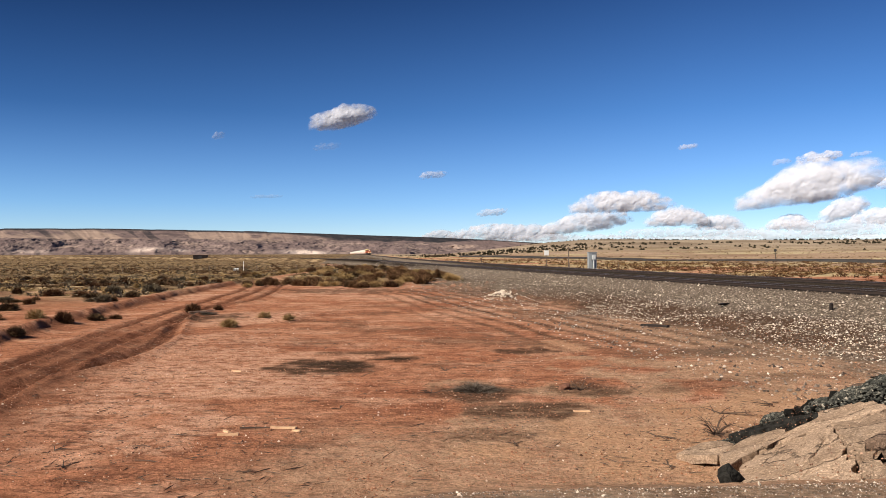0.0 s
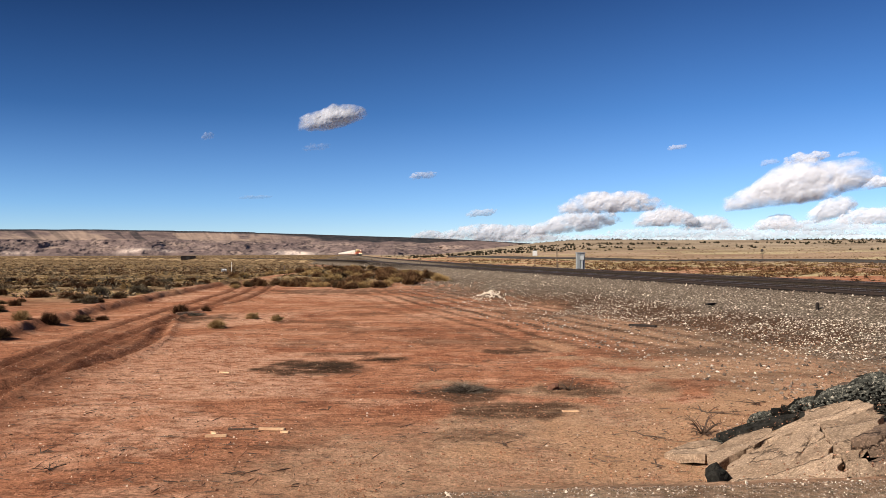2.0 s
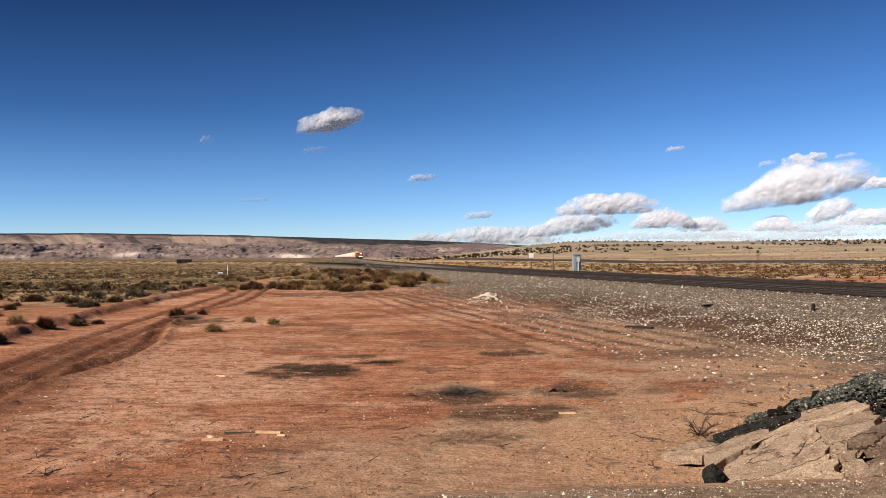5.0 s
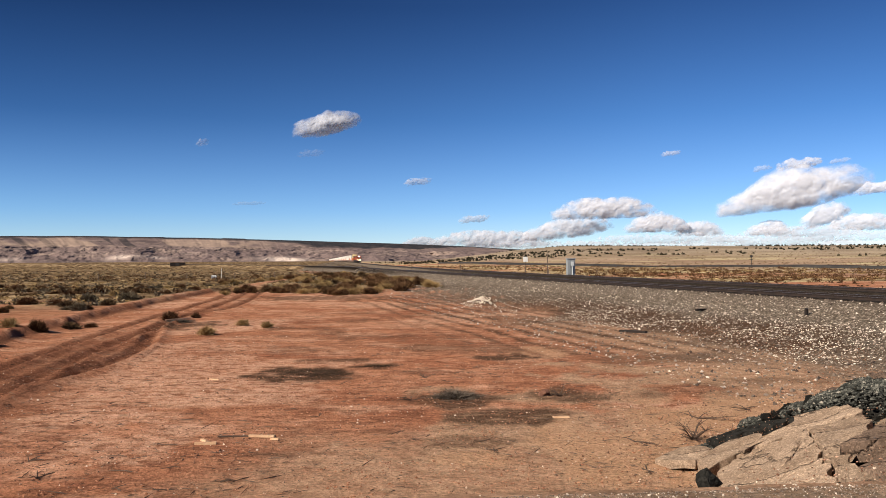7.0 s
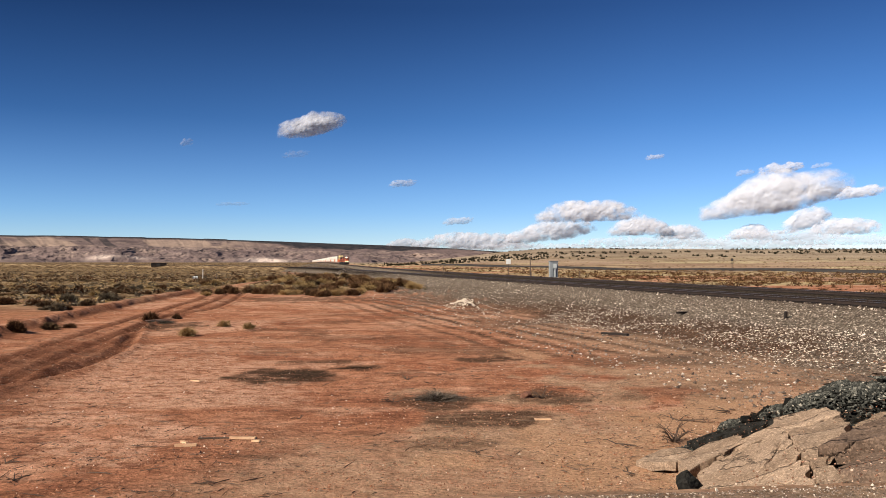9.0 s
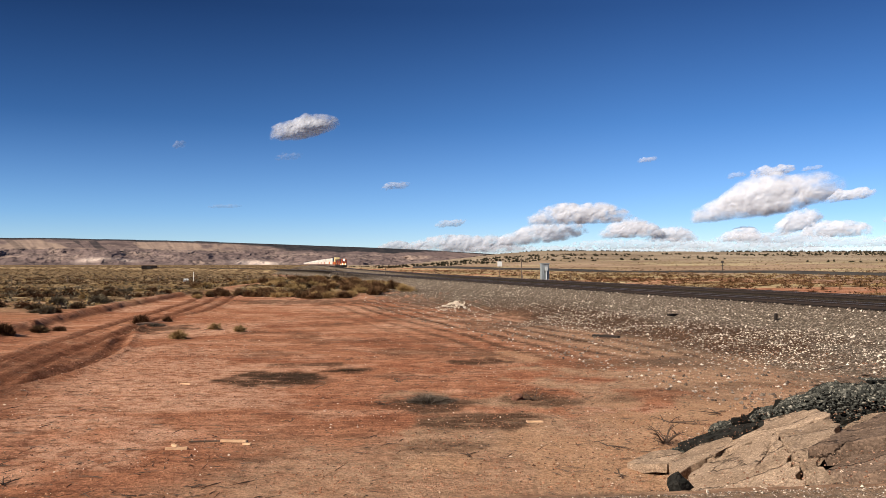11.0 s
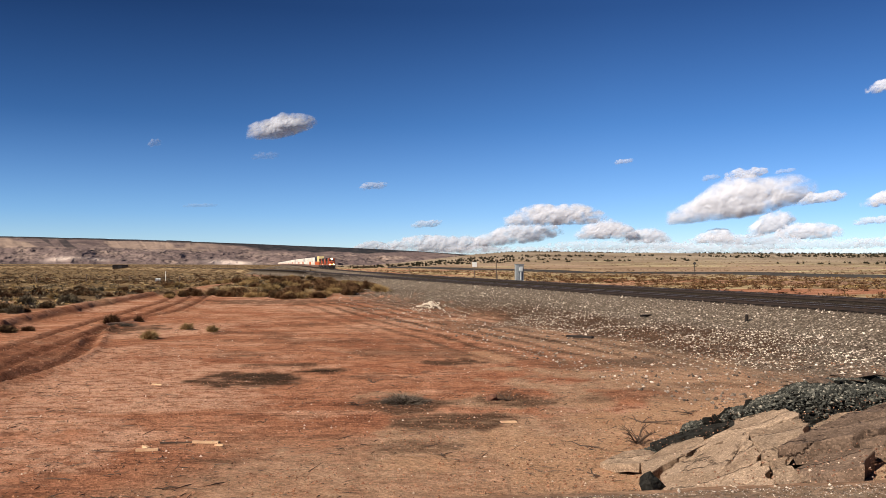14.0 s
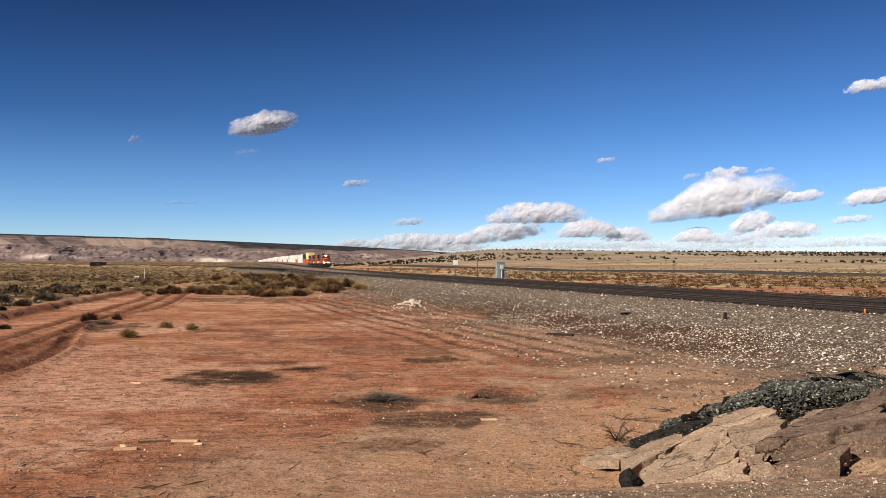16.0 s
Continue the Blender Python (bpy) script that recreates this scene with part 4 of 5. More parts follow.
def slab(outline, thick, material, label, lift=0.0, tilt=(0, 0), seed=1, detail=0.16):
    """A flat broken piece: the outline is broken up along its sides, the top is uneven."""
    rnd = random.Random(seed)
    pts = []
    n = len(outline)
    for i in range(n):
        a, b = Vector(outline[i]), Vector(outline[(i + 1) % n])
        k = max(1, int((b - a).length / detail))
        nrm = Vector((b.y - a.y, a.x - b.x)).normalized() if (b - a).length > 1e-6 else Vector((0, 0))
        for j in range(k):
            p = a.lerp(b, j / k)
            pts.append(p + nrm * rnd.uniform(-0.05, 0.05) * (1 if j else 0.3))
    cx, cy = sum(p.x for p in pts) / len(pts), sum(p.y for p in pts) / len(pts)
    base = float(np.mean([zg(p.x, p.y) for p in pts]))
    gx = (zg(cx + 0.6, cy) - zg(cx - 0.6, cy)) / 1.2 + tilt[0]
    gy = (zg(cx, cy + 0.6) - zg(cx, cy - 0.6)) / 1.2 + tilt[1]
    bm = bmesh.new()
    rings = []
    for shrink, dz in ((0.97, -thick), (1.0, -thick * 0.55), (1.0, -0.012), (0.985, 0.0)):
        rings.append([bm.verts.new(((p.x - cx) * shrink, (p.y - cy) * shrink, dz + gx * (p.x - cx) + gy * (p.y - cy) + rnd.uniform(-0.012, 0.012))) for p in pts])
    m = len(pts)
    for a, b in zip(rings, rings[1:]):
        for i in range(m):
            bm.faces.new((a[i], a[(i + 1) % m], b[(i + 1) % m], b[i]))
    prev = rings[-1]
    for s in (0.8, 0.6, 0.4, 0.2):
        ring = [bm.verts.new((v.co.x * s / 0.985, v.co.y * s / 0.985, gx * v.co.x * s + gy * v.co.y * s + 0.055 * (noise.noise(Vector((v.co.x * s * 2.2, v.co.y * s * 2.2, seed))))
                              + 0.03 * noise.noise(Vector((v.co.x * s * 8, v.co.y * s * 8, seed))))) for v in rings[-1]]
        for i in range(m):
            bm.faces.new((prev[i], prev[(i + 1) % m], ring[(i + 1) % m], ring[i]))
        prev = ring
    bm.faces.new(prev)
    bm.faces.new(rings[0][::-1])
    bmesh.ops.recalc_face_normals(bm, faces=bm.faces)
    ob = part("asphalt_slab", bm, material)
    ob.matrix_basis = Matrix.Translation((cx, cy, base + lift))
    return tagged(ob, label, "asphalt slab", group="broken road slabs")


def crack(outline, a, b, gap=0.03):
    """The two pieces into which a crack from a to b splits an outline."""
    a, b = Vector(a), Vector(b)
    n = Vector((b.y - a.y, a.x - b.x)).normalized()
    pieces = []
    for sign in (1, -1):
        out = []
        for p, q in zip(outline, outline[1:] + outline[:1]):
            p, q = Vector(p), Vector(q)
            dp, dq = sign * (p - a).dot(n) - gap / 2, sign * (q - a).dot(n) - gap / 2
            if dp >= 0:
                out.append(tuple(p))
            if dp * dq < 0:
                out.append(tuple(p.lerp(q, dp / (dp - dq))))
        pieces.append(out)
    return pieces


SL = "cracked weathered asphalt slab sliding off the road edge"
MAIN_SLAB = [(5.2, 12.5), (5.7, 11.85), (5.42, 10.65), (4.9, 9.9), (4.45, 9.25), (4.3, 8.2), (3.4, 8.6), (3.3, 10.2), (3.65, 11.4), (4.35, 11.85), (5.0, 12.1)]
upper, lower = crack(MAIN_SLAB, (5.8, 11.0), (4.1, 11.55), 0.07)
left_piece, right_piece = crack(lower, (4.95, 11.6), (3.9, 8.0), 0.05)
near_piece, far_piece = crack(right_piece, (5.6, 10.2), (3.9, 10.0), 0.06)
for k, (piece, up) in enumerate(((upper, 0.27), (left_piece, 0.21), (near_piece, 0.25), (far_piece, 0.23))):
    slab(piece, 0.26, MAT_SLAB, SL, up, (0.03 - 0.03 * k, 0.02 * k), 12 + k, 0.10)
slab([(3.6, 11.7), (3.72, 12.6), (4.3, 12.85), (4.62, 12.55), (4.55, 12.1), (4.05, 11.85)], 0.2, MAT_SLAB, SL, 0.22, (0, 0.0), 2)
slab([(3.25, 13.3), (3.75, 13.75), (4.13, 13.4), (4.05, 12.75), (3.71, 12.65), (3.42, 13.0)], 0.14, MAT_SLAB, "small grey asphalt slab lying flat on red dirt", 0.14, (0, 0), 3)
BROWN = [(4.5, 9.6), (5.14, 10.0), (6.18, 10.6), (7.67, 11.6), (6.9, 10.3), (6.05, 9.55), (5.75, 8.9), (5.1, 9.0), (4.82, 9.2)]
BS = "brown broken asphalt slab with dark cracks"
for k, piece in enumerate(crack(BROWN, (6.4, 9.5), (5.7, 10.9), 0.09)):
    slab(piece, 0.24, MAT_SLABDARK, BS, 0.27 + 0.05 * k, (0.02, -0.02), 4 + 20 * k, 0.12)
slab([(4.42, 9.05), (4.8, 9.16), (5.06, 8.95), (5.0, 8.4), (4.71, 8.1), (4.5, 8.3)], 0.22, MAT_SLABDARK, BS, 0.22, (0, -0.04), 5)
for k, piece in enumerate(crack([(5.15, 8.95), (5.75, 8.8), (6.2, 9.45), (7.5, 10.3), (7.4, 9.2), (6.2, 8.3), (5.3, 8.3)], (5.8, 9.6), (6.3, 8.0), 0.09)):
    slab(piece, 0.24, MAT_SLABDARK, BS, 0.25, (0.03, 0), 6 + 20 * k, 0.12)
slab([(5.55, 10.75), (6.17, 11.25), (6.4, 11.1), (5.85, 10.4), (5.45, 10.2)], 0.18, MAT_SLAB, SL, 0.16, (0, 0.05), 7)
slab([(8.0, 12.3), (9.5, 13.2), (10.5, 12.6), (10.2, 10.5), (8.2, 9.5), (7.7, 10.8)], 0.22, MAT_SLABDARK, SL, 0.18, (0, 0), 8)
slab([(4.2, 13.7), (4.75, 13.6), (5.4, 13.4), (6.0, 13.45), (5.95, 12.95), (5.35, 12.72), (4.85, 12.95), (4.3, 13.35)], 0.2, MAT_TAR, "broken black asphalt layer along the slab edge", 0.17, (0, 0), 9, 0.07)


def lump_mesh(name, material, size, seed, flat=1.0, level=2, rough=0.5):
    bm = bmesh.new()
    bmesh.ops.create_icosphere(bm, subdivisions=level, radius=1.0)
    for v in bm.verts:
        k = 1 + rough * noise.noise(v.co * 1.3 + Vector((seed * 3.7, 0, 0))) + 0.3 * rough * noise.noise(v.co * 4 + Vector((0, seed, 0)))
        v.co = Vector((v.co.x * k * size, v.co.y * k * size, max(v.co.z, -0.55) * k * size * flat))
    me = bpy.data.meshes.new(name)
    bm.to_mesh(me)
    bm.free()
    me.materials.append(material)
    return me


MAT_CRUMB = island("asphalt_crumbs", [(0, (0.020, 0.020, 0.018)), (0.55, (0.050, 0.051, 0.044)), (0.92, (0.120, 0.116, 0.098)), (1, (0.30, 0.27, 0.22))])


def stones(name, xs, ys, lo, hi, material, label, seed, power=2.0, sink=0.25, zs=None):
    g = np.random.default_rng(seed)
    oct_v = np.array([(1, 0, 0), (-1, 0, 0), (0, 1, 0), (0, -1, 0), (0, 0, 1), (0, 0, -1)], float)
    oct_t = np.array([(0, 2, 4), (2, 1, 4), (1, 3, 4), (3, 0, 4), (2, 0, 5), (1, 2, 5), (3, 1, 5), (0, 3, 5)])
    n = len(xs)
    s = lo + (hi - lo) * g.random(n) ** power
    v = oct_v[None] * (s[:, None, None] * g.uniform(0.55, 1.25, (n, 6, 1))) * np.array([1.15, 1.0, 0.75])
    v = v + g.normal(0, 0.18, (n, 6, 3)) * s[:, None, None]
    a = g.uniform(0, 6.28, n)
    c, sn = np.cos(a)[:, None], np.sin(a)[:, None]
    z = (height(xs, ys) if zs is None else zs) + s * (0.5 - sink)
    v = np.stack([v[..., 0] * c - v[..., 1] * sn + xs[:, None], v[..., 0] * sn + v[..., 1] * c + ys[:, None], v[..., 2] + z[:, None]], -1)
    t = oct_t[None] + 6 * np.arange(n)[:, None, None]
    return tagged(new(name, triangles(name, v.reshape(-1, 3), t.reshape(-1, 3), material)), label, "stones", kind="stuff")


def rubble_heap():
    """Heap of black asphalt crumbs along the broken edge; the larger lumps are pieces of their own."""
    top = tagged(new("asphalt_rubble"), "heap of black broken asphalt rubble along the slab edge", "rubble heap")
    rnd = random.Random(11)
    meshes = [lump_mesh("lump", MAT_TAR, 1.0, k, 0.75, 2, 0.8) for k in range(5)]
    flats = [lump_mesh("crust_piece", MAT_SLABDARK, 1.0, 20 + k, 0.12, 2, 0.7) for k in range(3)]
    spine = [(4.25, 13.6, 0.10, 0.08), (5.0, 13.45, 0.16, 0.2), (5.6, 13.2, 0.25, 0.26), (6.05, 12.65, 0.62, 0.40), (6.5, 12.3, 0.85, 0.52), (6.95, 12.4, 0.90, 0.47), (7.6, 12.8, 0.75, 0.36), (8.3, 13.3, 0.5, 0.22)]
    def along(u):
        k = min(int(u), len(spine) - 2)
        f = u - k
        return [a + (b - a) * f for a, b in zip(spine[k], spine[k + 1])]
    for n in range(280):
        u = (len(spine) - 1.001) * rnd.random() ** 0.75
        x, y, w, h = along(u)
        r = rnd.gauss(0, 0.45)
        a = rnd.uniform(0, 6.28)
        px, py = x + math.cos(a) * r * w, y + math.sin(a) * r * w * 0.9
        z = zg(px, py) + h * max(0, 1 - r * r * 1.3) * rnd.uniform(0.5, 1.0)
        s = rnd.choice((0.03, 0.04, 0.05, 0.07, 0.1)) * (0.7 if h < 0.2 else 1.0)
        ob = new("lump", rnd.choice(meshes))
        ob.parent = top
        ob.matrix_basis = pose(px, py, z, rnd.uniform(-40, 40), rnd.uniform(-40, 40), rnd.uniform(0, 360)) @ Matrix.Diagonal((s * 1.3, s, s, 1))
    def dome_z(px, py):
        z = zg(px, py)
        for x, y, w, h in spine:
            d = 1 - ((px - x) / max(w, 0.35)) ** 2 - ((py - y) / (w * 0.85)) ** 2
            if d > 0:
                z = max(z, zg(x, y) + h * math.sqrt(d))
        return z
    for px, py, k in ((6.25, 12.75, 0.16), (6.45, 12.3, 0.2), (6.6, 12.75, 0.24), (7.0, 12.2, 0.15), (7.05, 12.65, 0.26), (7.4, 12.8, 0.28), (7.8, 12.9, 0.3), (5.95, 12.8, 0.14)):
        ob = new("crust_piece", rnd.choice(flats))
        ob.parent = top
        ob.matrix_basis = pose(px, py, dome_z(px, py) + 0.03, rnd.uniform(2, 16), rnd.uniform(-14, 4), rnd.uniform(0, 360)) @ Matrix.Diagonal((k, k * 0.75, k, 1))
    body_v, body_t, c = [], [], 0
    bv, bt = unit_ball(3)
    for x, y, w, h in spine:
        k = np.array([1 + 0.35 * noise.noise(Vector(p * 2.5) + Vector((x * 3, 0, 0))) for p in bv])[:, None]
        body_v.append(bv * k * np.array([max(w, 0.35), w * 0.85, h]) * 0.9 + np.array([x, y, zg(x, y)]))
        body_t.append(bt + c)
        c += len(bv)
    cx, cy = [], []
    for n in range(22000):
        x, y, w, h = along((len(spine) - 1.001) * rnd.random() ** 0.7)
        cx.append(x + rnd.uniform(-1.0, 1.0) * max(w, 0.3)), cy.append(y + rnd.uniform(-0.9, 0.8) * w)
    cx, cy = np.array(cx), np.array(cy)
    cz = height(cx, cy)
    for x, y, w, h in spine:
        dome = 1 - ((cx - x) / max(w, 0.35)) ** 2 - ((cy - y) / (w * 0.85)) ** 2
        cz = np.where(dome > 0, np.maximum(cz, zg(x, y) + h * np.sqrt(np.clip(dome, 0, 1))), cz)
    crumbs = stones("crumbs", cx, cy, 0.010, 0.040, MAT_CRUMB, "", 19, 2.0, 0.3, cz)
    crumbs.parent = top
    del crumbs["category"]
    ob = new("crumb_core", triangles("crumb_core", np.concatenate(body_v), np.concatenate(body_t), MAT_TAR))
    ob.parent = top


rubble_heap()


def single_lump(x, y, size, material, name, label, category, seed, flat=0.9, stretch=1.0):
    ob = new(name, lump_mesh(name, material, size, seed, flat, 2, 0.7))
    ob.matrix_basis = pose(x, y, zg(x, y) + size * flat * 0.45, 0, 0, seed * 47) @ Matrix.Diagonal((stretch, 1, 1, 1))
    return tagged(ob, label, category)


single_lump(1.95, 6.35, 0.085, MAT_TAR, "asphalt_chunk", "black asphalt chunk on the gravel shoulder", "asphalt chunk", 3, 1.1)
MAT_CLOD = plain("dark_red_clod", (0.10, 0.045, 0.03), (0.2, 0.09, 0.055), 4, 0.95)
single_lump(2.2, 20.4, 0.15, MAT_CLOD, "dirt_clod", "dark crumbling clod on the red dirt", "dirt clod", 6, 0.6, 1.3)


def plank(x, y, length, width, thick, turn, label, seed=1, material=None):
    rnd = random.Random(seed)
    bm = bmesh.new()
    n = 8
    rings = []
    for i in range(n + 1):
        u = i / n - 0.5
        w, t = width * rnd.uniform(0.75, 1.0) / 2, thick * rnd.uniform(0.8, 1.0)
        rings.append([bm.verts.new((u * length + rnd.uniform(-0.02, 0.02) * length, s * w, z * t)) for s, z in ((-1, 0), (1, 0), (0.9, 1), (-0.9, 1))])
    for a, b in zip(rings, rings[1:]):
        for i in range(4):
            bm.faces.new((a[i], a[(i + 1) % 4], b[(i + 1) % 4], b[i]))
    bm.faces.new(rings[0][::-1])
    bm.faces.new(rings[-1])
    bmesh.ops.recalc_face_normals(bm, faces=bm.faces)
    ob = part("wood_plank", bm, material or MAT_WOOD)
    ob.matrix_basis = pose(x, y, zg(x, y) + 0.004, 0, 0, turn)
    return tagged(ob, label, "plank", group="scraps of wood")


PW = "splintered scrap of pale bare wood on red dirt"
plank(-3.75, 15.55, 0.50, 0.10, 0.045, -6, PW, 1)
plank(-3.45, 15.35, 0.16, 0.07, 0.04, -14, PW, 2)
plank(-4.62, 14.85, 0.38, 0.07, 0.05, 6, PW, 3)
plank(-4.72, 15.1, 0.24, 0.07, 0.05, -50, PW, 4)
plank(-6.9, 23.0, 0.32, 0.07, 0.04, -20, PW, 5)
plank(2.25, 17.4, 0.35, 0.12, 0.03, 4, PW, 6)
plank(9.9, 15.9, 1.6, 0.16, 0.12, 40, "brown timber plank on the gravel bank", 7, MAT_POST)
plank(-4.3, 15.6, 0.6, 0.05, 0.03, 3, "dark charred stick beside pale wood scraps", 8, MAT_TWIG)
plank(14.1, 46.3, 1.4, 0.2, 0.12, 40, "dark splintered tie fragment on the ballast bank", 9, MAT_TIE)
plank(8.2, 37.6, 1.3, 0.3, 0.12, -35, "dark splintered tie fragment on the ballast bank", 10, MAT_TIE)


def twigs(x, y, spread, tall, count, label, seed, name="dead_branch", category="dead branch"):
    """Forked dry twigs from one stem."""
    rnd = random.Random(seed)
    bm = bmesh.new()
    for k in range(count):
        a = rnd.uniform(0, 6.28)
        p = Vector((rnd.uniform(-0.1, 0.1) * spread, rnd.uniform(-0.1, 0.1) * spread, 0.01))
        d = Vector((math.cos(a) * spread, math.sin(a) * spread, rnd.uniform(0.1, 1.0) * tall)) * rnd.uniform(0.5, 1)
        q = p + d * 0.55 + Vector((rnd.uniform(-0.1, 0.1) * spread, rnd.uniform(-0.1, 0.1) * spread, 0.1 * tall))
        e = p + d
        rod(bm, p, q, 0.012 * (0.5 + spread), 4, 0.008)
        rod(bm, q, e, 0.008, 4, 0.003)
        for j in range(2):
            f = q + Vector((rnd.uniform(-0.3, 0.3) * spread, rnd.uniform(-0.3, 0.3) * spread, rnd.uniform(0, 0.4) * tall))
            rod(bm, q.lerp(e, rnd.random() * 0.6), f, 0.006, 4, 0.002)
    ob = part(name, bm, MAT_TWIG)
    ob.matrix_basis = Matrix.Translation((x, y, zg(x, y)))
    return tagged(ob, label, category, group="dead wood on the dirt")


DB = "forked dead branch lying on red dirt"
for k, (x, y, s, h, n) in enumerate(((4.4, 15.1, 0.5, 0.45, 22), (5.4, 15.2, 0.8, 0.15, 6), (5.1, 17.3, 0.9, 0.08, 5), (-3.6, 12.4, 0.35, 0.08, 3), (-4.3, 12.0, 0.25, 0.06, 2),
                                     (3.3, 15.0, 0.7, 0.06, 4), (0.7, 14.3, 0.3, 0.05, 3), (-3.0, 17.6, 0.25, 0.1, 3), (-6.6, 12.6, 0.4, 0.1, 4), (-1.1, 19.7, 0.4, 0.15, 5),
                                     (2.6, 20.2, 0.4, 0.3, 12), (3.0, 13.0, 0.5, 0.05, 3), (6.5, 18.3, 0.8, 0.08, 4), (-7.3, 13.7, 0.3, 0.12, 4), (-0.9, 23.4, 0.5, 0.2, 5))):
    twigs(x, y, s, h, n, DB, 100 + k)


# ---- shrubs and grass ----
def leaf_material(name, stops):
    m, nt, b = shader(name, 0.95, 0.03)
    geo, info = nt.nodes.new("ShaderNodeNewGeometry"), nt.nodes.new("ShaderNodeObjectInfo")
    col = ramp(nt, geo.outputs["Random Per Island"], stops)
    col = mix(nt, 1.0, col, ramp(nt, info.outputs["Random"], [(0, (0.7, 0.72, 0.7)), (1, (1, 1, 1))]), "MULTIPLY")
    nt.links.new(col, b.inputs["Base Color"])
    return m


MAT_SAGE = leaf_material("sage_leaves", [(0, (0.048, 0.028, 0.015)), (0.5, (0.103, 0.064, 0.034)), (1, (0.185, 0.119, 0.067))])
MAT_DARKSHRUB = leaf_material("dark_shrub_leaves", [(0, (0.050, 0.024, 0.013)), (0.6, (0.111, 0.057, 0.029)), (1, (0.194, 0.103, 0.053))])
MAT_STRAW = leaf_material("straw_grass", [(0, (0.20, 0.12, 0.05)), (0.5, (0.36, 0.235, 0.105)), (1, (0.52, 0.37, 0.18))])
MAT_GREY = leaf_material("grey_sage_leaves", [(0, (0.076, 0.059, 0.038)), (0.5, (0.145, 0.113, 0.075)), (1, (0.229, 0.183, 0.121))])
MAT_RUST = leaf_material("rust_brown_shrub", [(0, (0.072, 0.036, 0.019)), (0.5, (0.145, 0.075, 0.037)), (1, (0.246, 0.140, 0.072))])
MAT_JUNIPER = leaf_material("juniper_needles", [(0, (0.012, 0.011, 0.007)), (0.6, (0.034, 0.030, 0.018)), (1, (0.058, 0.050, 0.03))])


def tuft(rnd, n, upright=0.3, blade=0.05, fill=1.0):
    """Triangles of a unit shrub: n narrow blades pointing out of a low dome."""
    g = np.random.default_rng(rnd)
    a = g.uniform(0, 2 * np.pi, n)
    up = np.arcsin(g.uniform(0.02, 1, n) ** (1 - upright))
    d = np.stack([np.cos(a) * np.cos(up), np.sin(a) * np.cos(up), np.sin(up)], -1)
    lump = 0.75 + 0.45 * np.array([noise.noise(Vector(v) * 1.8 + Vector((rnd * 5.3, 0, 0))) for v in d])[:, None]
    root = d * g.uniform(0.1, 0.75, (n, 1)) * lump * np.array([1, 1, 0.8]) * fill
    tip = root + d * g.uniform(0.12, 0.30, (n, 1)) + g.normal(0, 0.09, (n, 3))
    side = np.cross(d, g.normal(0, 1, (n, 3)))
    side /= np.linalg.norm(side, axis=1, keepdims=True) + 1e-9
    v = np.stack([root - side * blade, root + side * blade, tip], 1)
    v[:, :, 2] = np.maximum(v[:, :, 2], 0)
    return v.reshape(-1, 3)


SHRUBS = {}
for key, m, n, up, bl in (("sage", MAT_SAGE, 2400, 0.3, 0.022), ("dark", MAT_DARKSHRUB, 2600, 0.25, 0.022), ("straw", MAT_STRAW, 1500, 0.5, 0.014), ("grey", MAT_GREY, 2400, 0.3, 0.022), ("rust", MAT_RUST, 2200, 0.3, 0.024)):
    SHRUBS[key] = [triangles("shrub", tuft(hash_n + 1, n, up, bl), np.arange(n * 3).reshape(-1, 3), m) for hash_n in range(3)]
SHRUB_LABEL = {"sage": "olive-brown sagebrush clump on dry ground", "dark": "dark brown desert shrub casting shade on red dirt", "straw": "tuft of dry straw-coloured grass", "grey": "grey-green sagebrush clump on dry ground", "rust": "rust-brown dry desert shrub"}


def shrub(kind, x, y, width, tall, k):
    ob = new("shrub", SHRUBS[kind][k % 3])
    ob.matrix_basis = pose(x, y, zg(x, y) - 0.02, 0, 0, k * 77) @ Matrix.Diagonal((width / 2, width / 2, tall, 1))
    return tagged(ob, SHRUB_LABEL[kind], "shrub", group="desert shrubs")


# shrubs standing alone on the dirt and along the dirt road
for k, (kind, x, y, w, t) in enumerate((("dark", -16.5, 46.5, 1.6, 0.95), ("dark", -15.6, 48.2, 0.9, 0.55), ("straw", -11.5, 37.2, 1.5, 0.75), ("straw", -11.2, 42.3, 1.2, 0.6), ("straw", -9.5, 40.6, 1.1, 0.6),
                                       ("dark", -19.8, 38.0, 1.5, 0.95), ("straw", -20.7, 37.2, 1.5, 0.8), ("sage", -19.4, 40.5, 1.5, 0.6), ("dark", -18.9, 41.6, 1.0, 0.45), ("sage", -18.6, 31.9, 1.3, 0.6),
                                       ("dark", -20.8, 33.4, 1.2, 0.5), ("rust", -22.5, 36.5, 1.8, 0.6), ("sage", -25.5, 43, 2.0, 0.7), ("dark", -28.5, 45, 2.0, 0.6), ("grey", -28.0, 61.5, 2.2, 1.1),
                                       ("grey", -25.6, 63, 2.4, 1.0), ("sage", -24.2, 56, 1.6, 0.8), ("sage", -26.5, 55, 2.0, 0.7), ("dark", -31, 58, 2.4, 0.9), ("rust", -23.2, 50.5, 1.4, 0.6))):
    shrub(kind, x, y, w, t, k)
rnd = random.Random(21)
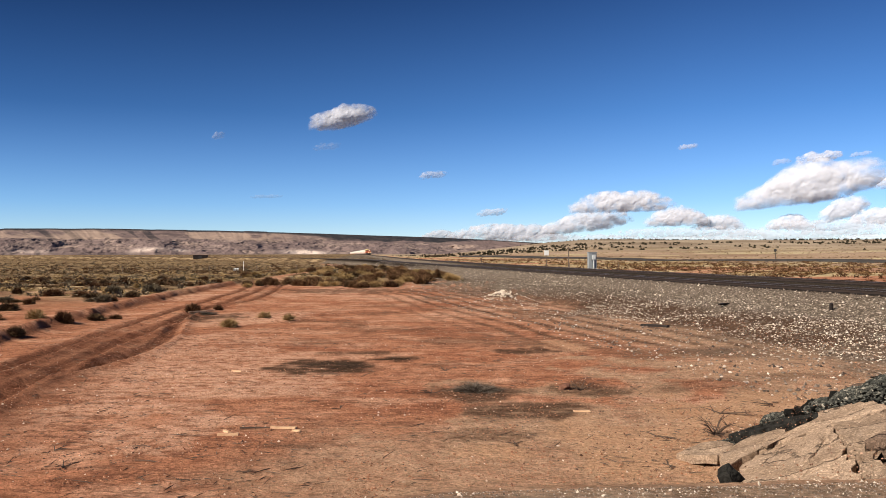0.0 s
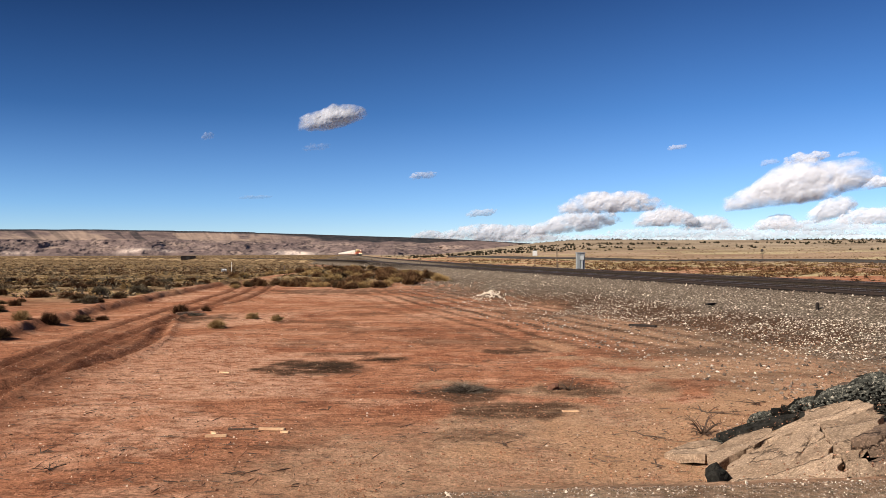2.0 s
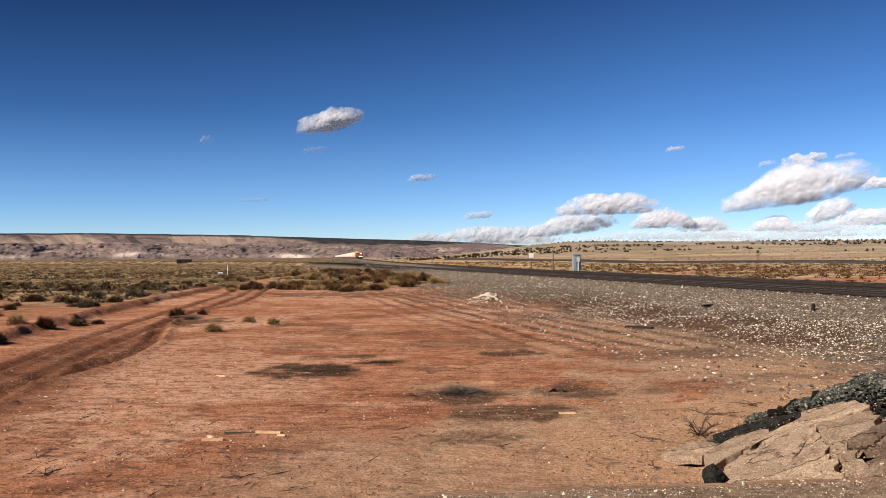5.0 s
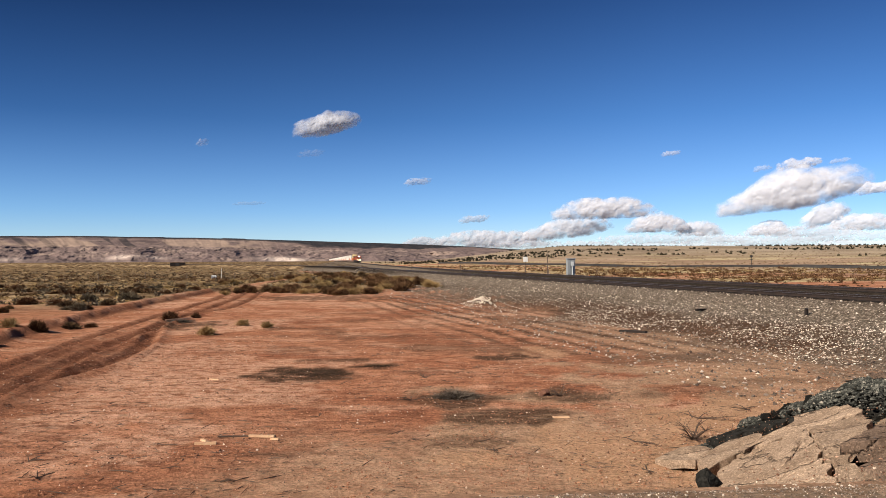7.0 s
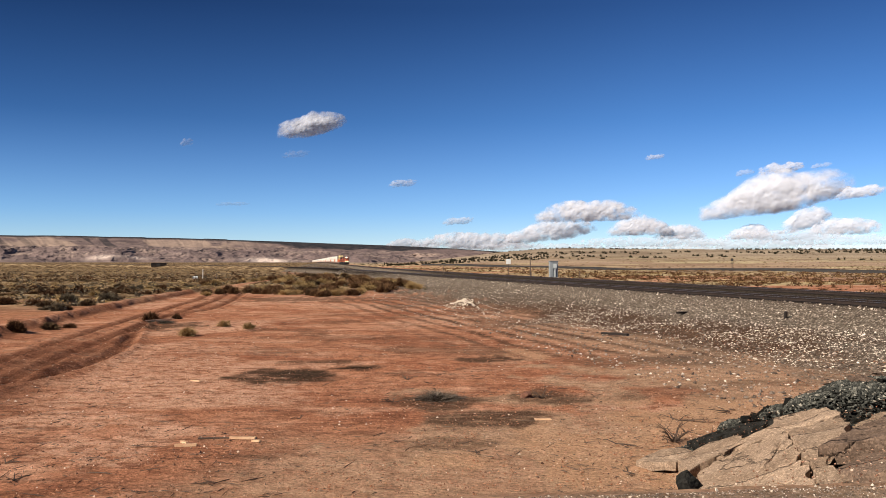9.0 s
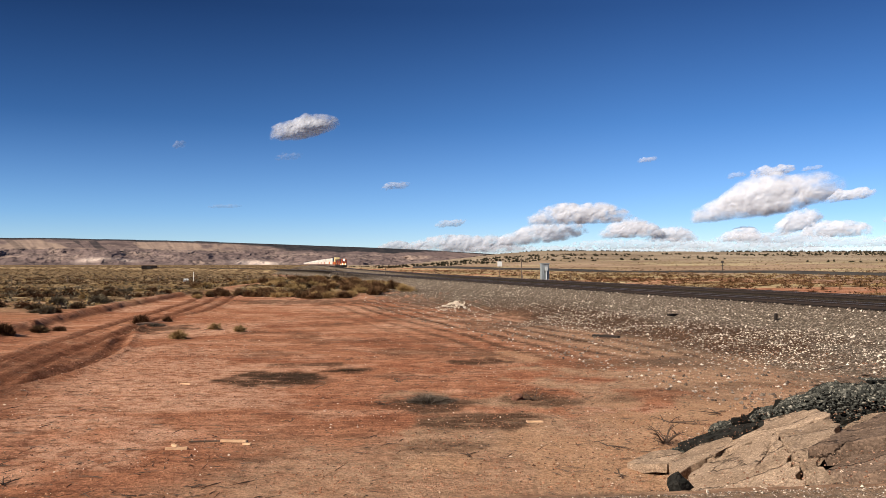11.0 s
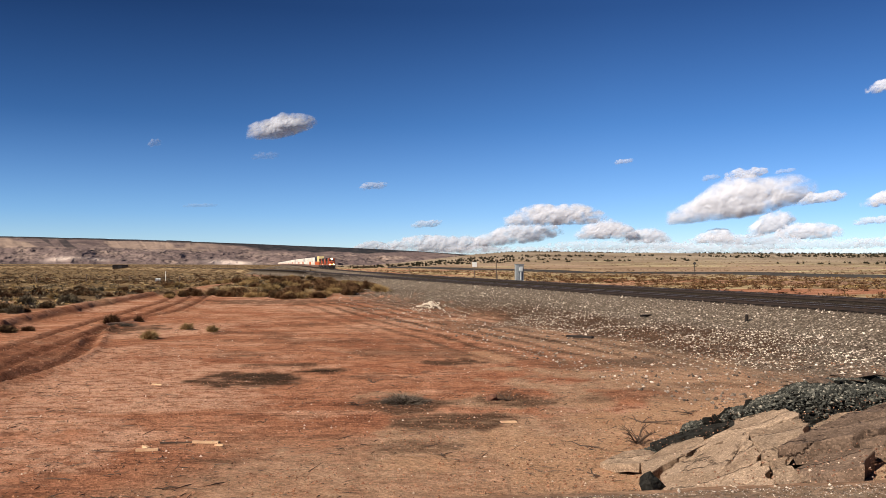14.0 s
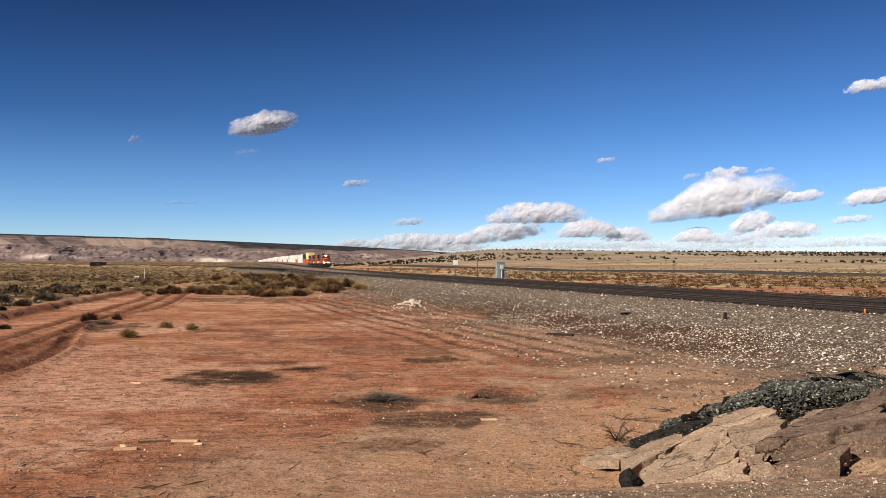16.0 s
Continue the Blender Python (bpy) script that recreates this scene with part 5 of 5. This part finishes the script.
# band of dark shrubs on the near edge of the brush mound
for k in range(46):
    x = -24.5 + 16.5 * (k / 45) + rnd.uniform(-0.4, 0.4)
    y = 86 + rnd.uniform(-1.5, 6) - 0.25 * abs(k - 12)
    if k > 34:
        y += (k - 34) * 0.5
    shrub(rnd.choice(("dark", "rust", "sage", "rust", "straw")), x, y, rnd.uniform(1.4, 2.6), rnd.uniform(0.7, 1.25), k)
for k in range(150):
    x = -30 + 28 * rnd.random()
    y = 92 + 75 * rnd.random()
    if abs(off_line(x, y, RUT, DRUT) - 0.8) < 2.2 or off_line(x, y, BRANCH, DBRANCH) > -6.5:
        continue
    shrub(rnd.choice(("straw", "straw", "straw", "sage", "rust", "rust")), x, y, rnd.uniform(1.8, 3.4), rnd.uniform(0.8, 1.35), k)
for k in range(34):
    x = -17 + 12 * rnd.random()
    y = 87 + 22 * rnd.random()
    if off_line(x, y, BRANCH, DBRANCH) < -7.5:
        shrub(rnd.choice(("straw", "rust", "rust", "dark")), x, y, rnd.uniform(2.0, 3.4), rnd.uniform(1.0, 1.5), k)
# scattered along the dirt road's far side
for k in range(95):
    y = 34 + 66 * rnd.random() ** 0.7
    x = float(BERM(y)) - 0.8 - 34 * rnd.random() ** 1.1
    shrub(rnd.choice(("sage", "grey", "dark", "rust", "sage", "straw")), x, y, rnd.uniform(0.8, 2.2), rnd.uniform(0.35, 0.95), k)


def scatter(name, xs, ys, kinds, size, tall, blades, material, label, category, seed, sink=0.03, blade=0.11):
    """Clumps past counting, in one mesh."""
    g = np.random.default_rng(seed)
    base = [tuft(seed + k, blades, 0.3, blade) for k in range(kinds)]
    n = len(xs)
    z = height(xs, ys) - sink
    pick, turn = g.integers(0, kinds, n), g.uniform(0, 6.28, n)
    w = g.uniform(*size, n)
    h = g.uniform(*tall, n)
    c, s = np.cos(turn), np.sin(turn)
    b = np.stack(base)[pick]
    v = np.stack([(b[..., 0] * c[:, None] - b[..., 1] * s[:, None]) * w[:, None] / 2 + xs[:, None],
                  (b[..., 0] * s[:, None] + b[..., 1] * c[:, None]) * w[:, None] / 2 + ys[:, None],
                  b[..., 2] * h[:, None] + z[:, None]], -1).reshape(-1, 3)
    ob = new(name, triangles(name, v, np.arange(len(v)).reshape(-1, 3), material))
    return tagged(ob, label, category, kind="stuff")


def field(seed, n, r0, r1, a0, a1, power=0.5):
    g = np.random.default_rng(seed)
    r = (r0 ** power + (r1 ** power - r0 ** power) * g.random(n)) ** (1 / power)
    a = np.radians(g.uniform(a0, a1, n))
    return r * np.sin(a), r * np.cos(a)


def clear_of(x, y, left=True, patch=None, seed=0):
    dm, db, be, ru = off_line(x, y, MAIN, DMAIN), off_line(x, y, BRANCH, DBRANCH), off_line(x, y, BERM, DBERM), off_line(x, y, RUT, DRUT)
    if left:
        ok = ((db > 5) & (dm < -5)) | (db < -9) & ((be < -0.8) | (y > 88)) & ((np.abs(ru - 0.8) > 2.0) | (y > 185))
    else:
        ok = (dm > 7)
    if patch:
        ok &= fbm(x / patch[0], y / patch[1], seed) > patch[2]
    return ok


for seed, n, r0, r1, mt, size, tall, patch, lab in (
        (301, 10500, 80, 1500, MAT_SAGE, (1.0, 2.6), (0.35, 0.85), (70, 12, 0.53), "olive-brown sagebrush covering the plain"),
        (302, 6500, 80, 1500, MAT_DARKSHRUB, (1.0, 2.8), (0.35, 0.9), (60, 12, 0.56), "dark desert scrub in bands across the plain"),
        (303, 9000, 60, 600, MAT_STRAW, (0.8, 2.6), (0.2, 0.45), (50, 10, 0.47), "dry straw grass between the sagebrush"),
        (304, 1800, 60, 400, MAT_GREY, (1.0, 2.2), (0.4, 0.9), None, "grey sagebrush scattered over the plain")):
    x, y = field(seed, n, r0, r1, -42, 0, 0.4)
    ok = clear_of(x, y, True, patch, seed)
    scatter("scrub" if mt is not MAT_STRAW else "dry_grass", x[ok], y[ok], 6, size, tall, 22, mt, lab, "scrub", seed)
for seed, n, r0, r1, mt, size, tall, patch, lab in (
        (311, 8000, 55, 420, MAT_RUST, (1.0, 3.2), (0.3, 0.8), (50, 12, 0.44), "rust-brown scrub beyond the railway"),
        (312, 2500, 55, 600, MAT_SAGE, (1.0, 2.6), (0.25, 0.6), (60, 14, 0.5), "olive scrub beyond the railway"),
        (313, 4500, 120, 600, MAT_STRAW, (1.0, 3.5), (0.25, 0.6), (80, 16, 0.47), "golden dry grass beyond the railway"),
        (314, 3200, 70, 700, MAT_DARKSHRUB, (1.2, 3.2), (0.4, 1.0), (60, 14, 0.48), "dark scrub beyond the railway")):
    x, y = field(seed, n, r0, r1, -8, 42, 0.5)
    ok = clear_of(x, y, False, patch, seed)
    scatter("scrub" if mt is not MAT_STRAW else "dry_grass", x[ok], y[ok], 6, size, tall, 20, mt, lab, "scrub", seed)

x, y = field(321, 3000, 520, 960, -6, 42, 1.2)
dens = fbm(x / 130, y / 90, 322) + 0.12 * step(650, 900, np.hypot(x, y))
ok = (dens > 0.54) & (off_line(x, y, MAIN, DMAIN) > 30)
scatter("juniper_trees", x[ok], y[ok], 8, (2.2, 5.0), (1.6, 3.3), 60, MAT_JUNIPER, "dark junipers dotted over the tan ridge", "juniper trees", 323, 0.2, 0.13)


# ---- dry mat of weeds ----
def weed_mat(x, y, w, d, tall, seed, material, label="flattened mat of dry grey weeds on red dirt"):
    v = tuft(seed, 4200, 0.1, 0.006)
    v = v * np.array([w / 2, d / 2, tall])
    ob = new("weed_mat", triangles("weed_mat", v, np.arange(len(v)).reshape(-1, 3), material))
    ob.matrix_basis = pose(x, y, zg(x, y) - 0.02, 0, 0, 8)
    tagged(ob, label, "dead weeds", group="dead wood on the dirt")


MAT_GREYMAT = leaf_material("dead_grey_weeds", [(0, (0.03, 0.023, 0.018)), (0.6, (0.11, 0.085, 0.065)), (1, (0.32, 0.26, 0.21))])
MAT_BROWNMAT = leaf_material("dead_brown_weeds", [(0, (0.022, 0.014, 0.010)), (0.7, (0.070, 0.043, 0.028)), (1, (0.19, 0.12, 0.075))])
BROWN_WEEDS = "flattened patch of dark brown dead weeds"
weed_mat(0.0, 20.0, 2.1, 1.5, 0.36, 61, MAT_GREYMAT)
weed_mat(-4.4, 24.6, 3.0, 3.0, 0.07, 62, MAT_BROWNMAT, BROWN_WEEDS)
weed_mat(-2.6, 25.9, 2.6, 1.0, 0.08, 63, MAT_BROWNMAT, BROWN_WEEDS)
weed_mat(-15.2, 44.5, 2.2, 3.0, 0.22, 65, MAT_GREYMAT)
plank(-15.7, 45.6, 1.9, 0.1, 0.06, 62, "bleached timber lying beside dark shrubs", 31)


# ---- stones ----
MAT_BALLAST = island("ballast_stone", [(0, (0.06, 0.044, 0.036)), (0.4, (0.155, 0.118, 0.092)), (0.68, (0.255, 0.20, 0.16)), (0.86, (0.42, 0.34, 0.275)), (1, (0.74, 0.64, 0.53))])
MAT_PALESTONE = island("pale_limestone", [(0, (0.42, 0.34, 0.26)), (0.5, (0.60, 0.51, 0.40)), (1, (0.78, 0.70, 0.58))])
MAT_PEBBLE = island("dirt_pebbles", [(0, (0.09, 0.045, 0.03)), (0.55, (0.24, 0.12, 0.075)), (0.85, (0.40, 0.25, 0.17)), (1, (0.68, 0.56, 0.44))])

g = np.random.default_rng(401)
n = 78000
by = 17 + 200 * g.random(n) ** 1.9
bd = -1.5 - 17.0 * g.random(n) ** 0.85
bx = BRANCH(by) + bd * np.sqrt(1 + DBRANCH(by) ** 2)
keep = g.random(n) < (0.15 + 0.85 * step(-13.5, -6.5, bd)) * (0.30 + 1.2 * fbm(bx / 2.5, by / 2.5, 404))
keep &= np.hypot((bx - 5.4) / 1.4, (by - 52) / 4.2) > 1
stones("ballast", bx[keep], by[keep], 0.018, 0.075, MAT_BALLAST, "grey-brown ballast stones on the railway bank", 403, 1.8)
n = 22000
by = 18 + 60 * g.random(n) ** 1.3
bd = -4.0 - 12.5 * g.random(n)
bx = BRANCH(by) + bd * np.sqrt(1 + DBRANCH(by) ** 2)
keep = g.random(n) < (0.10 + 0.90 * step(0.44, 0.60, fbm(bx / 3.5, by / 3.5, 405))) * (0.06 + 0.94 * step(-14.5, -11, bd)) * step(21, 27, by + 0.5 * bd + 5)
keep &= np.hypot((bx - 5.4) / 1.4, (by - 52) / 4.2) > 1
stones("pale_stones", bx[keep], by[keep], 0.012, 0.044, MAT_PALESTONE, "pale stones strewn over the dark bank", 406, 2.0)
n = 520
a, r = g.uniform(0, 6.28, n), np.abs(g.normal(0, 0.55, n))
px, py = 1.9 + 1.2 * r * np.cos(a), 63.0 + 3.6 * r * np.sin(a)
stones("stone_pile", px, py, 0.025, 0.085, MAT_PALESTONE, "small pile of pale dumped stones at the bank foot", 407, 1.2, 0.2, height(px, py) + 0.42 * np.clip(1 - r, 0, 1) * (0.5 + fbm(px / 0.5, py / 0.8, 408)))
n = 60000
x, y = field(411, n, 9, 62, -36, 34, 1.0)
ok = (off_line(x, y, BRANCH, DBRANCH) < -8) & (off_line(x, y, BERM, DBERM) > 0) & (old_road(x, y) < 0.1) & (g.random(n) < 0.15 + 1.1 * step(0.46, 0.66, fbm(x / 2, y / 2, 412)) + 0.5 * step(-2, 5, x))
stones("pebbles", x[ok], y[ok], 0.005, 0.030, MAT_PEBBLE, "small stones and clods scattered over red dirt", 413, 3.0)
n = 26000
x = -2.5 + 10 * g.random(n)
y = road_edge(x) + 0.25 - 1.7 * g.random(n) ** 1.2
stones("shoulder_gravel", x, y, 0.003, 0.008, MAT_BALLAST, "coarse tan gravel along the road shoulder", 415, 2.0)
n = 120
x = -1.0 + 8 * g.random(n)
y = road_edge(x) + 0.12 + 0.1 * g.normal(0, 1, n)
stones("shoulder_pebbles", x, y, 0.006, 0.018, MAT_PALESTONE, "pale pebbles along the shoulder edge", 416, 1.5)
n = 9000
x = 2.6 + 8.0 * g.random(n)
y = 6.2 + 8.2 * g.random(n)
stones("slab_crumbs", x, y, 0.004, 0.016, MAT_PEBBLE, "crumbs of stone between the broken slabs", 417, 2.5, 0.2, height(x, y) + g.choice((0.02, 0.1, 0.2, 0.26), n) * (old_road(x, y) > 0.1))


MAT_SOIL = island("red_soil_clods", [(0, (0.17, 0.07, 0.038)), (0.5, (0.30, 0.135, 0.075)), (1, (0.42, 0.215, 0.125))], grain=20.0)
n = 64000
x, y = field(431, n, 9.5, 55, -36, 32, 0.9)
ok = (off_line(x, y, BRANCH, DBRANCH) < -9) & (off_line(x, y, BERM, DBERM) > 0) & (old_road(x, y) < 0.1) & (g.random(n) < 0.12 + 1.2 * step(0.45, 0.60, fbm(x / 1.6, y / 1.6, 432)))
stones("soil_clods", x[ok], y[ok], 0.006, 0.028, MAT_SOIL, "crumbled clods of red soil over the dirt lot", 433, 2.5, 0.42)


def litter(n, seed):
    """Short dark sticks and chips lying on the dirt."""
    g = np.random.default_rng(seed)
    x, y = field(seed, n, 10, 48, -34, 32, 1.0)
    ok = (off_line(x, y, BRANCH, DBRANCH) < -7) & (off_line(x, y, BERM, DBERM) > 0) & (old_road(x, y) < 0.1) & (fbm(x / 2.5, y / 2.5, seed) > 0.42)
    x, y = x[ok], y[ok]
    m = len(x)
    z = height(x, y)
    a = g.normal(0.2, 0.9, m)
    L, w = 0.03 + 0.36 * g.random(m) ** 4, 0.003 + 0.008 * g.random(m)
    d = np.stack([np.cos(a), np.sin(a), g.normal(0, 0.12, m)], -1) * L[:, None]
    s = np.stack([-np.sin(a), np.cos(a), np.zeros(m)], -1) * w[:, None]
    c = np.stack([x, y, z + 0.012], -1)
    up = np.array([0, 0, 1.0]) * w[:, None] * 1.6
    v = np.stack([c - d, c + s, c - s, c + up, c + d], 1)
    t = np.array([(0, 2, 3), (0, 3, 1), (4, 3, 2), (4, 1, 3), (0, 1, 2), (4, 2, 1)])[None] + 5 * np.arange(m)[:, None, None]
    tagged(new("twig_litter", triangles("twig_litter", v.reshape(-1, 3), t.reshape(-1, 3), MAT_TWIG)), "short dark twigs and chips strewn over red dirt", "twigs", kind="stuff")


litter(7000, 421)


# ---- beside and beyond the railway ----
MAT_CASE = plain("aluminium_signal_case", (0.19, 0.205, 0.21), (0.27, 0.285, 0.29), 1.5, 0.6, 0.1)
MAT_CASEDARK = plain("grey_case_door", (0.18, 0.20, 0.21), (0.26, 0.28, 0.29), 1.5, 0.55)
MAT_SIGN = plain("white_sign_face", (0.75, 0.72, 0.66), (0.85, 0.83, 0.78), 2, 0.5)
MAT_MARK = plain("orange_marker_plastic", (0.60, 0.16, 0.04), (0.72, 0.24, 0.07), 2, 0.6)
MAT_CONCRETE = plain("pale_concrete", (0.36, 0.34, 0.31), (0.50, 0.47, 0.43), 2, 0.9)


MAT_METER = plain("pale_grey_meter", (0.42, 0.44, 0.44), (0.52, 0.54, 0.53), 2, 0.6)


def beside(y, d):
    """Plan point at a distance to the right of the main line."""
    k = math.sqrt(1 + float(DMAIN(y)) ** 2)
    return float(MAIN(y)) + d * k, y


def signal_case():
    x, y = 15.35, 108.0
    top = tagged(new("signal_case"), "grey metal railway signal case beyond the tracks", "signal case")
    top.matrix_basis = pose(x, y, 0, 0, 0, 4)
    z0 = zg(x, y) - 0.1
    add("footing", top, MAT_CONCRETE, lambda bm: box(bm, -0.6, 0.6, -0.5, 0.5, z0, 1.38, 0.03))
    body = add("case_body", top, MAT_CASE, lambda bm: box(bm, -0.53, 0.53, -0.42, 0.42, 1.38, 3.45, 0.03))
    add("case_roof", body, MAT_CASE, lambda bm: box(bm, -0.6, 0.6, -0.5, 0.5, 3.45, 3.56, 0.03))
    door = add("case_door", body, MAT_CASEDARK, lambda bm: box(bm, -0.5, -0.1, -0.45, -0.42, 1.45, 3.4, 0.01))
    add("door_handle", door, MAT_STEEL, lambda bm: rod(bm, (-0.14, -0.48, 2.3), (-0.14, -0.48, 2.6), 0.015, 6))
    meter = add("meter_box", body, MAT_METER, lambda bm: box(bm, -0.06, 0.36, -0.62, -0.42, 2.55, 3.1, 0.02))
    add("conduit", meter, MAT_METER, lambda bm: rod(bm, (0.15, -0.5, 1.38), (0.15, -0.5, 2.55), 0.07, 10))


signal_case()


def sign_post():
    x, y = 10.15, 117.5
    z = zg(x, y)
    top = tagged(new("track_sign"), "square white sign on a thin post beside the track", "sign")
    top.matrix_basis = pose(x, y, 0, 0, 0, 4)
    add("post", top, MAT_POST, lambda bm: rod(bm, (0, 0, z - 0.2), (0, 0, 3.8), 0.05, 8))
    add("sign_board", top, MAT_SIGN, lambda bm: box(bm, -0.34, 0.34, -0.075, -0.05, 3.1, 3.82, 0.008))


sign_post()


def bare_post(x, y, tall, r, label, category="post", group="", material=None):
    bm = bmesh.new()
    rod(bm, (0, 0, -0.2), (0.02, 0.01, tall * 0.55), r, 8, r * 0.95)
    rod(bm, (0.02, 0.01, tall * 0.55), (0.0, 0.03, tall), r * 0.95, 8, r * 0.85)
    ob = part("post", bm, material or MAT_POST)
    ob.matrix_basis = pose(x, y, zg(x, y), 0, 0, x * 9)
    return tagged(ob, label, category, group)


bare_post(12.9, 113.5, 3.0, 0.07, "thin rusty steel post beside the track")
bare_post(*beside(106.5, 5.4), 1.3, 0.09, "short orange marker post beyond the tracks", material=MAT_MARK)
bare_post(20.75, 33.7, 0.2, 0.05, "short orange stake at the ballast edge", material=MAT_MARK)
bare_post(16.8, 39.0, 0.34, 0.09, "dark stub of a timber post on the bank", material=MAT_TIE)
FP = "weathered timber fence post in the sagebrush"
for k in range(13):
    px = -104 + 11.5 * k + (k * 37 % 5) * 0.6
    bare_post(px * 0.72, 146 + (k * 53 % 7) * 0.4 + 0.15 * k, 1.25 + 0.1 * (k % 3), 0.07, FP, "fence post", "old field fence")


def marker_group():
    x, y = -46.0, 158.0
    bare_post(x, y, 2.0, 0.06, "pale post standing in the brush", material=MAT_SIGN)
    ob = new("white_drum", None)
    tagged(ob, "white dented drum lying in the brush", "drum")
    ob.matrix_basis = pose(x - 1.3, y - 0.5, zg(x - 1.3, y - 0.5) + 0.35, 0, 0, 30)
    add("drum_shell", ob, MAT_SIGN, lambda bm: rod(bm, (-0.45, 0, 0), (0.45, 0, 0), 0.3, 16))
    add("drum_rim", ob, MAT_CASE, lambda bm: [rod(bm, (s - 0.03, 0, 0), (s + 0.03, 0, 0), 0.32, 16) for s in (-0.43, 0.0, 0.43)])


marker_group()


def shed():
    x, y = -158.7, 459.5
    top = tagged(new("wagon_shed"), "dark derelict boxcar body standing on the plain", "shed")
    top.matrix_basis = pose(x, y, zg(x, y) - 0.1, 0, 0, 12)
    add("shed_wall", top, MAT_TIE, lambda bm: box(bm, -4.0, 4.0, -1.5, 1.5, 0, 2.1, 0.05))
    add("shed_roof", top, MAT_WELL, lambda bm: box(bm, -4.2, 4.2, -1.65, 1.65, 2.1, 2.35, 0.1))
    add("shed_door", top, MAT_BLACK, lambda bm: box(bm, -1.0, 1.0, -1.56, -1.5, 0.2, 1.9, 0.02))


shed()


def far_road():
    """Dark paved road on a low embankment beyond the railway."""
    g, _ = spline([(172, 72), (146, 152), (112, 228), (61, 344), (32, 408), (-8, 496)])
    ys = np.linspace(72, 490, 160)
    xs = g(ys)
    # Raised, with sides in pavement colour, so it looks thicker from the camera.
    zs = height(xs, ys) + 0.75
    top = tagged(new("far_road"), "dark paved road on a low bank across the plain", "road", kind="structure")
    m = plain("road_asphalt", (0.03, 0.027, 0.026), (0.05, 0.046, 0.043), 0.3, 1.0, spec=0.02)
    sweep("pavement", xs, ys, zs, [(-7.0, -1.6), (-5.0, 0.0), (5.0, 0.0), (7.0, -1.6)], m, top)


far_road()


def round_sign():
    x, y = 103.0, 283.0
    z = zg(x, y)
    top = tagged(new("roadside_signal"), "dark roadside post with a round head", "signal post")
    top.matrix_basis = pose(x, y, z, 0, 0, -20)
    add("post", top, MAT_BLACK, lambda bm: rod(bm, (0, 0, -0.3), (0, 0, 3.8), 0.1, 10))
    add("round_head", top, MAT_BLACK, lambda bm: rod(bm, (0, -0.1, 3.6), (0, 0.1, 3.6), 0.5, 20))
    add("cross_arm", top, MAT_BLACK, lambda bm: box(bm, -0.6, 0.6, -0.08, 0.08, 2.3, 2.5, 0.02))


round_sign()


# ---- what moves ----
def motions():
    for ob, rows in CLOUDS:
        walk(ob, rows)
    for ob, behind in TRAIN:
        walk(ob, [(t, on_track(NOSE_END + behind + SPEED * (16.0 - t))) for t in (0.0, 2.0, 4.0, 6.0, 8.0, 10.0, 12.0, 14.0, 16.0)])


motions()
